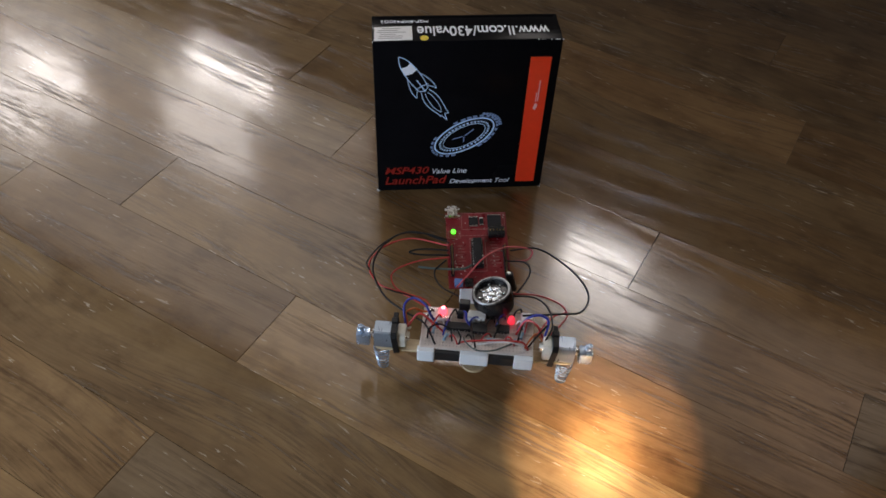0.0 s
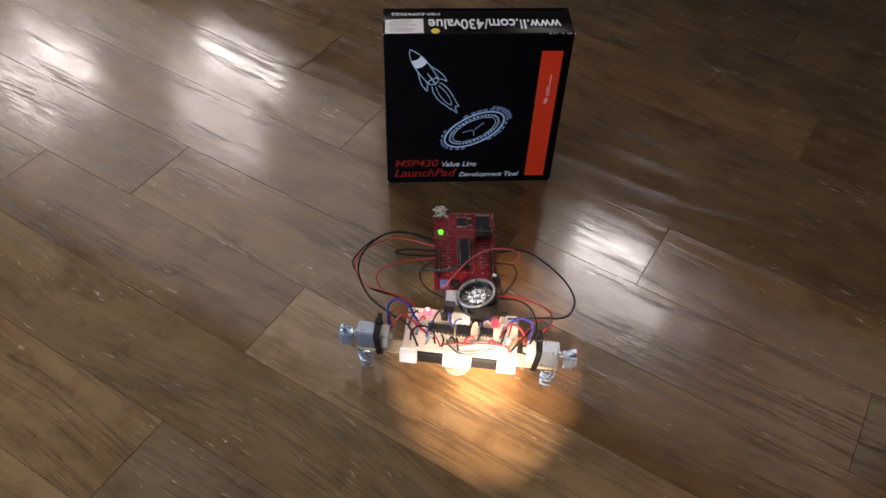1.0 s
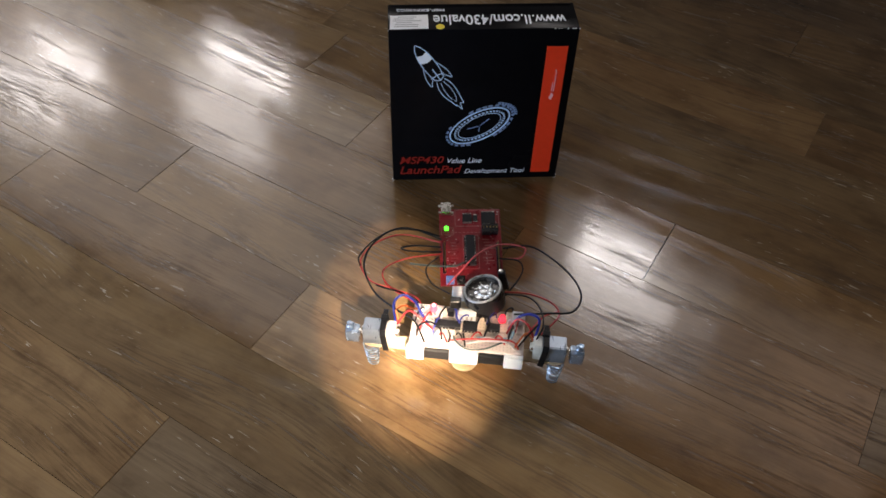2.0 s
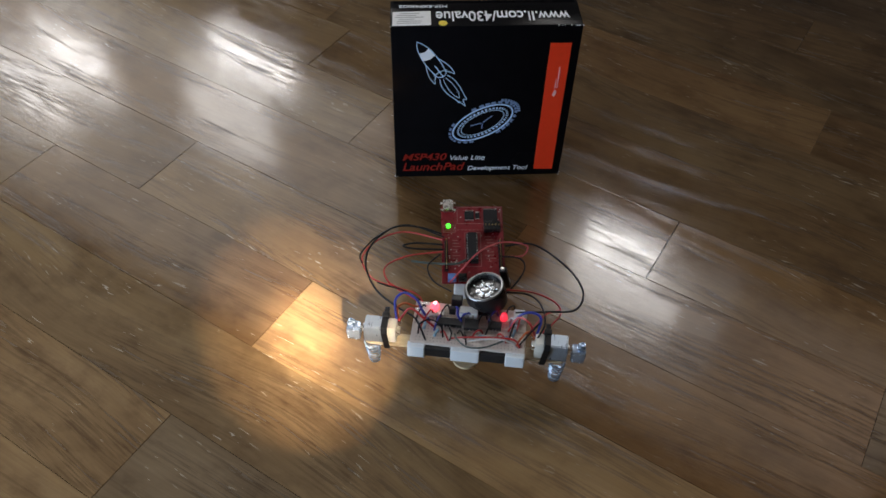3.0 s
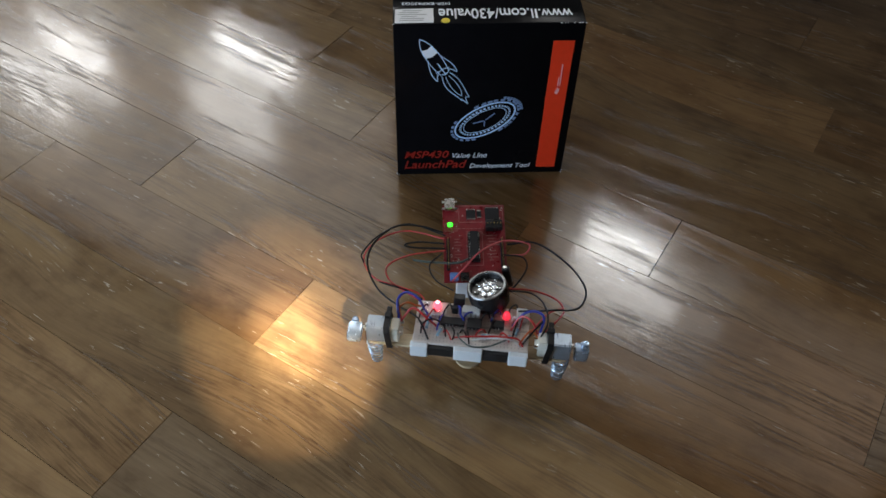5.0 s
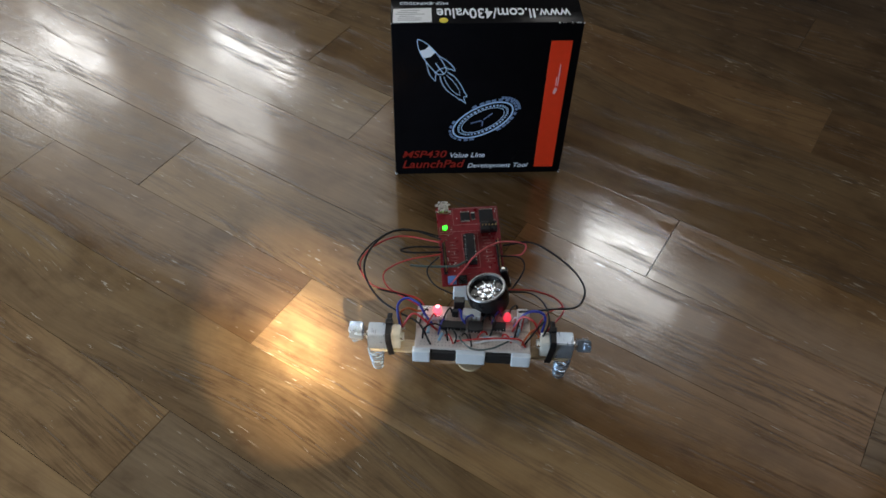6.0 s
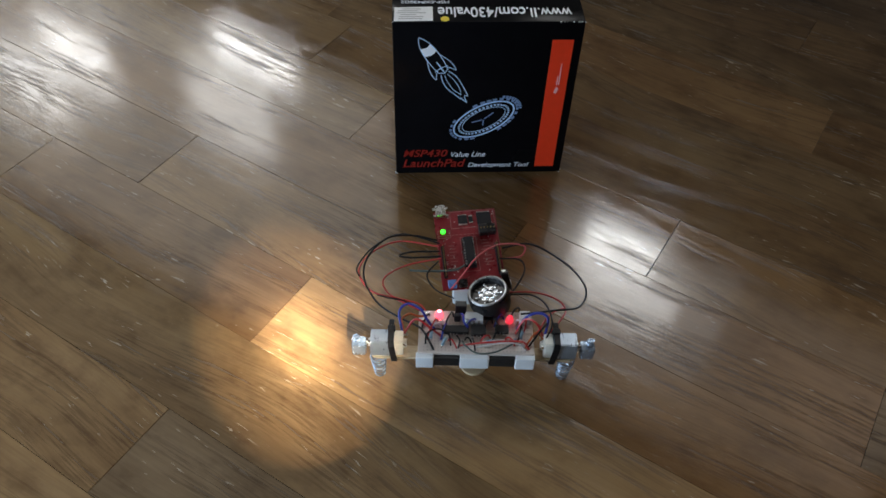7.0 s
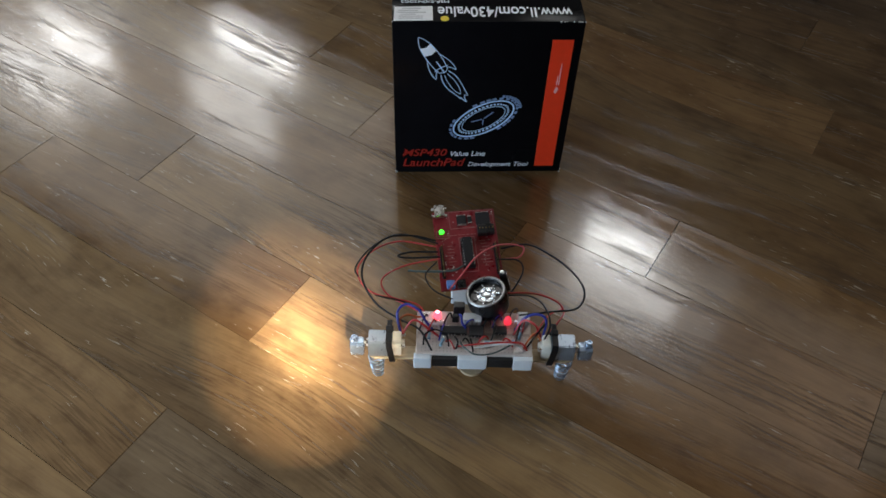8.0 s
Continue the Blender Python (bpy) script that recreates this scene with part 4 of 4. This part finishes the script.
    wire(M_W_GREY, 0.65, [(-8, -6, 42), (-6, -14, 48), (2, -20, 48), (14, -19, 48), (25, -13, 48), (31, -5, 42)], "dark green wire hanging over the front edge")
    wire(M_W_RED, 0.65, [(-10, -10, 42), (1, -12, 48), (19, -10, 48), (34, -10, 48), (39, -12, 42)], "red wire along the front")
    wire(M_W_WHITE, 0.60, [(1, -12, 43), (17, -11.5, 48), (31, -11, 47), (37, -12.5, 42)], "white wire along the front")
    wire(M_W_BLACK, 0.65, [(-34, -9, 42), (-33, -6, 50), (-26, -3, 52), (-18, -6, 50), (-16, -10, 42)], "short black wire bridge")
    wire(M_W_BLACK, 0.65, [(-11, -12, 42), (-10, -10, 48), (-12, -5, 47)], "short black wire end")
    wire(M_W_BLACK, 0.65, [(1, -14, 42), (0, -11, 47), (-1, -6, 46)], "short black wire end")
    wire(M_W_BLACK, 0.65, [(52, 3, 54), (46, -3, 50), (38, -11, 42)], "short black wire from the motor")
    wire(M_W_BLUE, 0.75, [(-12, 15, 44), (-8, 10, 52), (-7, 5, 50), (-4, 2, 47)], "short blue wire")
    wire(M_W_BLACK, 0.70, [(12, 12, 44), (15, 8, 50), (17, 4, 48)], "short black wire")
    # short jumpers pushed into the breadboard
    for mat, tone, jumps in (
            (M_W_BLACK, "black", ((-37, 4, -31, 14, 49), (-20, 7, -14, 15, 50), (14, -4, 19, 6, 48), (31, -6, 35, 6, 50), (-6, -5, -1, -9, 47), (27, 14, 34, 18, 52), (8, 6, 14, 10, 50))),
            (M_W_RED, "red", ((-33, -5, -25, 9, 51), (-18, -6, -12, -12, 47), (22, -5, 29, -9, 48), (36, 2, 39, 14, 49), (5, -6, 12, -3, 47))),
            (M_W_BLUE, "blue", ((-23, -5, -19, 6, 49), (-5, 5, 3, 8, 51), (15, 7, 22, 14, 50))),
            (M_W_WHITE, "white", ((-30, 4, -22, 3, 49), (9, -9, 24, -7, 47), (30, 9, 36, 4, 50)))):
        for x0, y0, x1, y1, top in jumps:
            wire(mat, 0.60, [(x0, y0, 41.8), (x0 + 0.2 * (x1 - x0), y0 + 0.1 * (y1 - y0), top - 1.5), ((x0 + x1) / 2, (y0 + y1) / 2, top), (x1 - 0.2 * (x1 - x0), y1 - 0.1 * (y1 - y0), top - 1.5), (x1, y1, 41.8)], f"short {tone} jumper wire on the breadboard")
    wire(M_W_ORANGE, 0.80, [(-49, -1, 45), (-51, 6, 50), (-46, 10, 51), (-40, 12, 46), (-36, 13, 44.5)], "short orange wire by the motor")
    wire(M_W_ORANGE, 0.70, [(49, -5, 45), (44, -3, 50), (39, -8, 47), (36, -12, 42)], "short orange wire by the motor")


# ---- the hand torch, out of sight before the robot ----
def hand_torch():
    torch = thing("hand_torch", "black metal hand torch with a warm bulb", "torch", pose(0, 0, 0.4))
    bm = bmesh.new()
    # open tube towards -z with the bulb set back in it
    lathe(bm, [(0.0090, 0), (0.0120, 0), (0.0120, 0.128), (0.0100, 0.136), (0.0100, 0.345), (0, 0.345)], None, 32)
    lathe(bm, [(0.0090, 0), (0.0090, 0.305), (0, 0.305)], None, 32)
    part("tube", bm, M_TORCHBODY, torch)
    bm = bmesh.new()
    lathe(bm, [(0.0074, 0), (0.0062, -0.0004), (0.0050, 0), (0.0062, 0.0004), (0.0074, 0)], Matrix.Translation((0, 0, 0.136)), 24)
    part("reflector", bm, M_BULB, torch, "bright warm reflector ring")
    bm = bmesh.new()
    lathe(bm, [(0.0040, 0), (0.0026, -0.0005), (0, -0.0007)], Matrix.Translation((0, 0, 0.3000)), 16)
    part("filament", bm, M_FILAMENT, torch, "glowing warm filament")
    return torch


product_box()
chassis()
weight_l = motor(-1)
weight_r = motor(1)
controller_board()
buzzer()
breadboard_parts()
wires()
torch = hand_torch()
floor()


def motions():
    path = [(0.0, 0.0369, 0.3500, -5.4, 0), (0.25, 0.0345, 0.3490, -6.4, 0.4), (0.5, 0.0270, 0.3475, -7.6, 0.8), (0.7, 0.0205, 0.3440, -6.6, 0.2),
            (1.0, 0.0197, 0.3425, -5.9, 0), (1.5, 0.0202, 0.3418, -5.6, 0), (3.0, 0.0199, 0.3422, -5.7, 0), (4.5, 0.0200, 0.3418, -5.5, 0),
            (4.9, 0.0203, 0.3416, -5.2, 0), (6.0, 0.0232, 0.3388, -1.7, 0), (6.5, 0.0253, 0.3345, 0.85, 0), (8.0, 0.0250, 0.3344, 0.83, 0)]
    walk(robot, [(t, pose(x, y, 0, -nod, 0, yaw)) for t, x, y, yaw, nod in path])
    # where the torch stands and the spot on the floor at which it points
    aim = [(0.0, (0.075, -0.09, 0.42), (0.128, 0.280)), (0.3, (0.072, -0.09, 0.42), (0.102, 0.315)), (0.6, (0.066, -0.09, 0.42), (0.079, 0.342)), (0.8, (0.060, -0.09, 0.42), (0.060, 0.344)),
           (1.0, (0.055, -0.09, 0.42), (0.042, 0.345)), (1.5, (0.045, -0.10, 0.42), (0.010, 0.354)), (1.7, (0.042, -0.10, 0.42), (0.002, 0.360)),
           (2.8, (0.036, -0.09, 0.42), (-0.092, 0.367)), (3.0, (0.035, -0.09, 0.42), (-0.106, 0.366)), (3.4, (0.035, -0.09, 0.42), (-0.118, 0.360)), (4.7, (0.035, -0.09, 0.42), (-0.120, 0.358)),
           (6.0, (0.035, -0.09, 0.42), (-0.107, 0.352)), (8.0, (0.035, -0.09, 0.42), (-0.105, 0.350))]
    walk(torch, [(t, look(eye, (*spot, 0))) for t, eye, spot in aim])
    # the weights turn while the robot shuffles
    for w, sgn, spans, step in ((weight_l, -1, ((0.0, 0.8), (4.8, 6.4)), 45), (weight_r, 1, ((0.0, 0.9), (5.0, 6.8)), 40)):
        rows, turn = [], 0.0
        for i in range(81):
            t = i / 10
            if any(a < t <= b for a, b in spans):
                turn += step * sgn
            rows.append((t, pose(0.0210 * sgn, 0, 0, turn, 0, 0)))
        walk(w, rows)


motions()
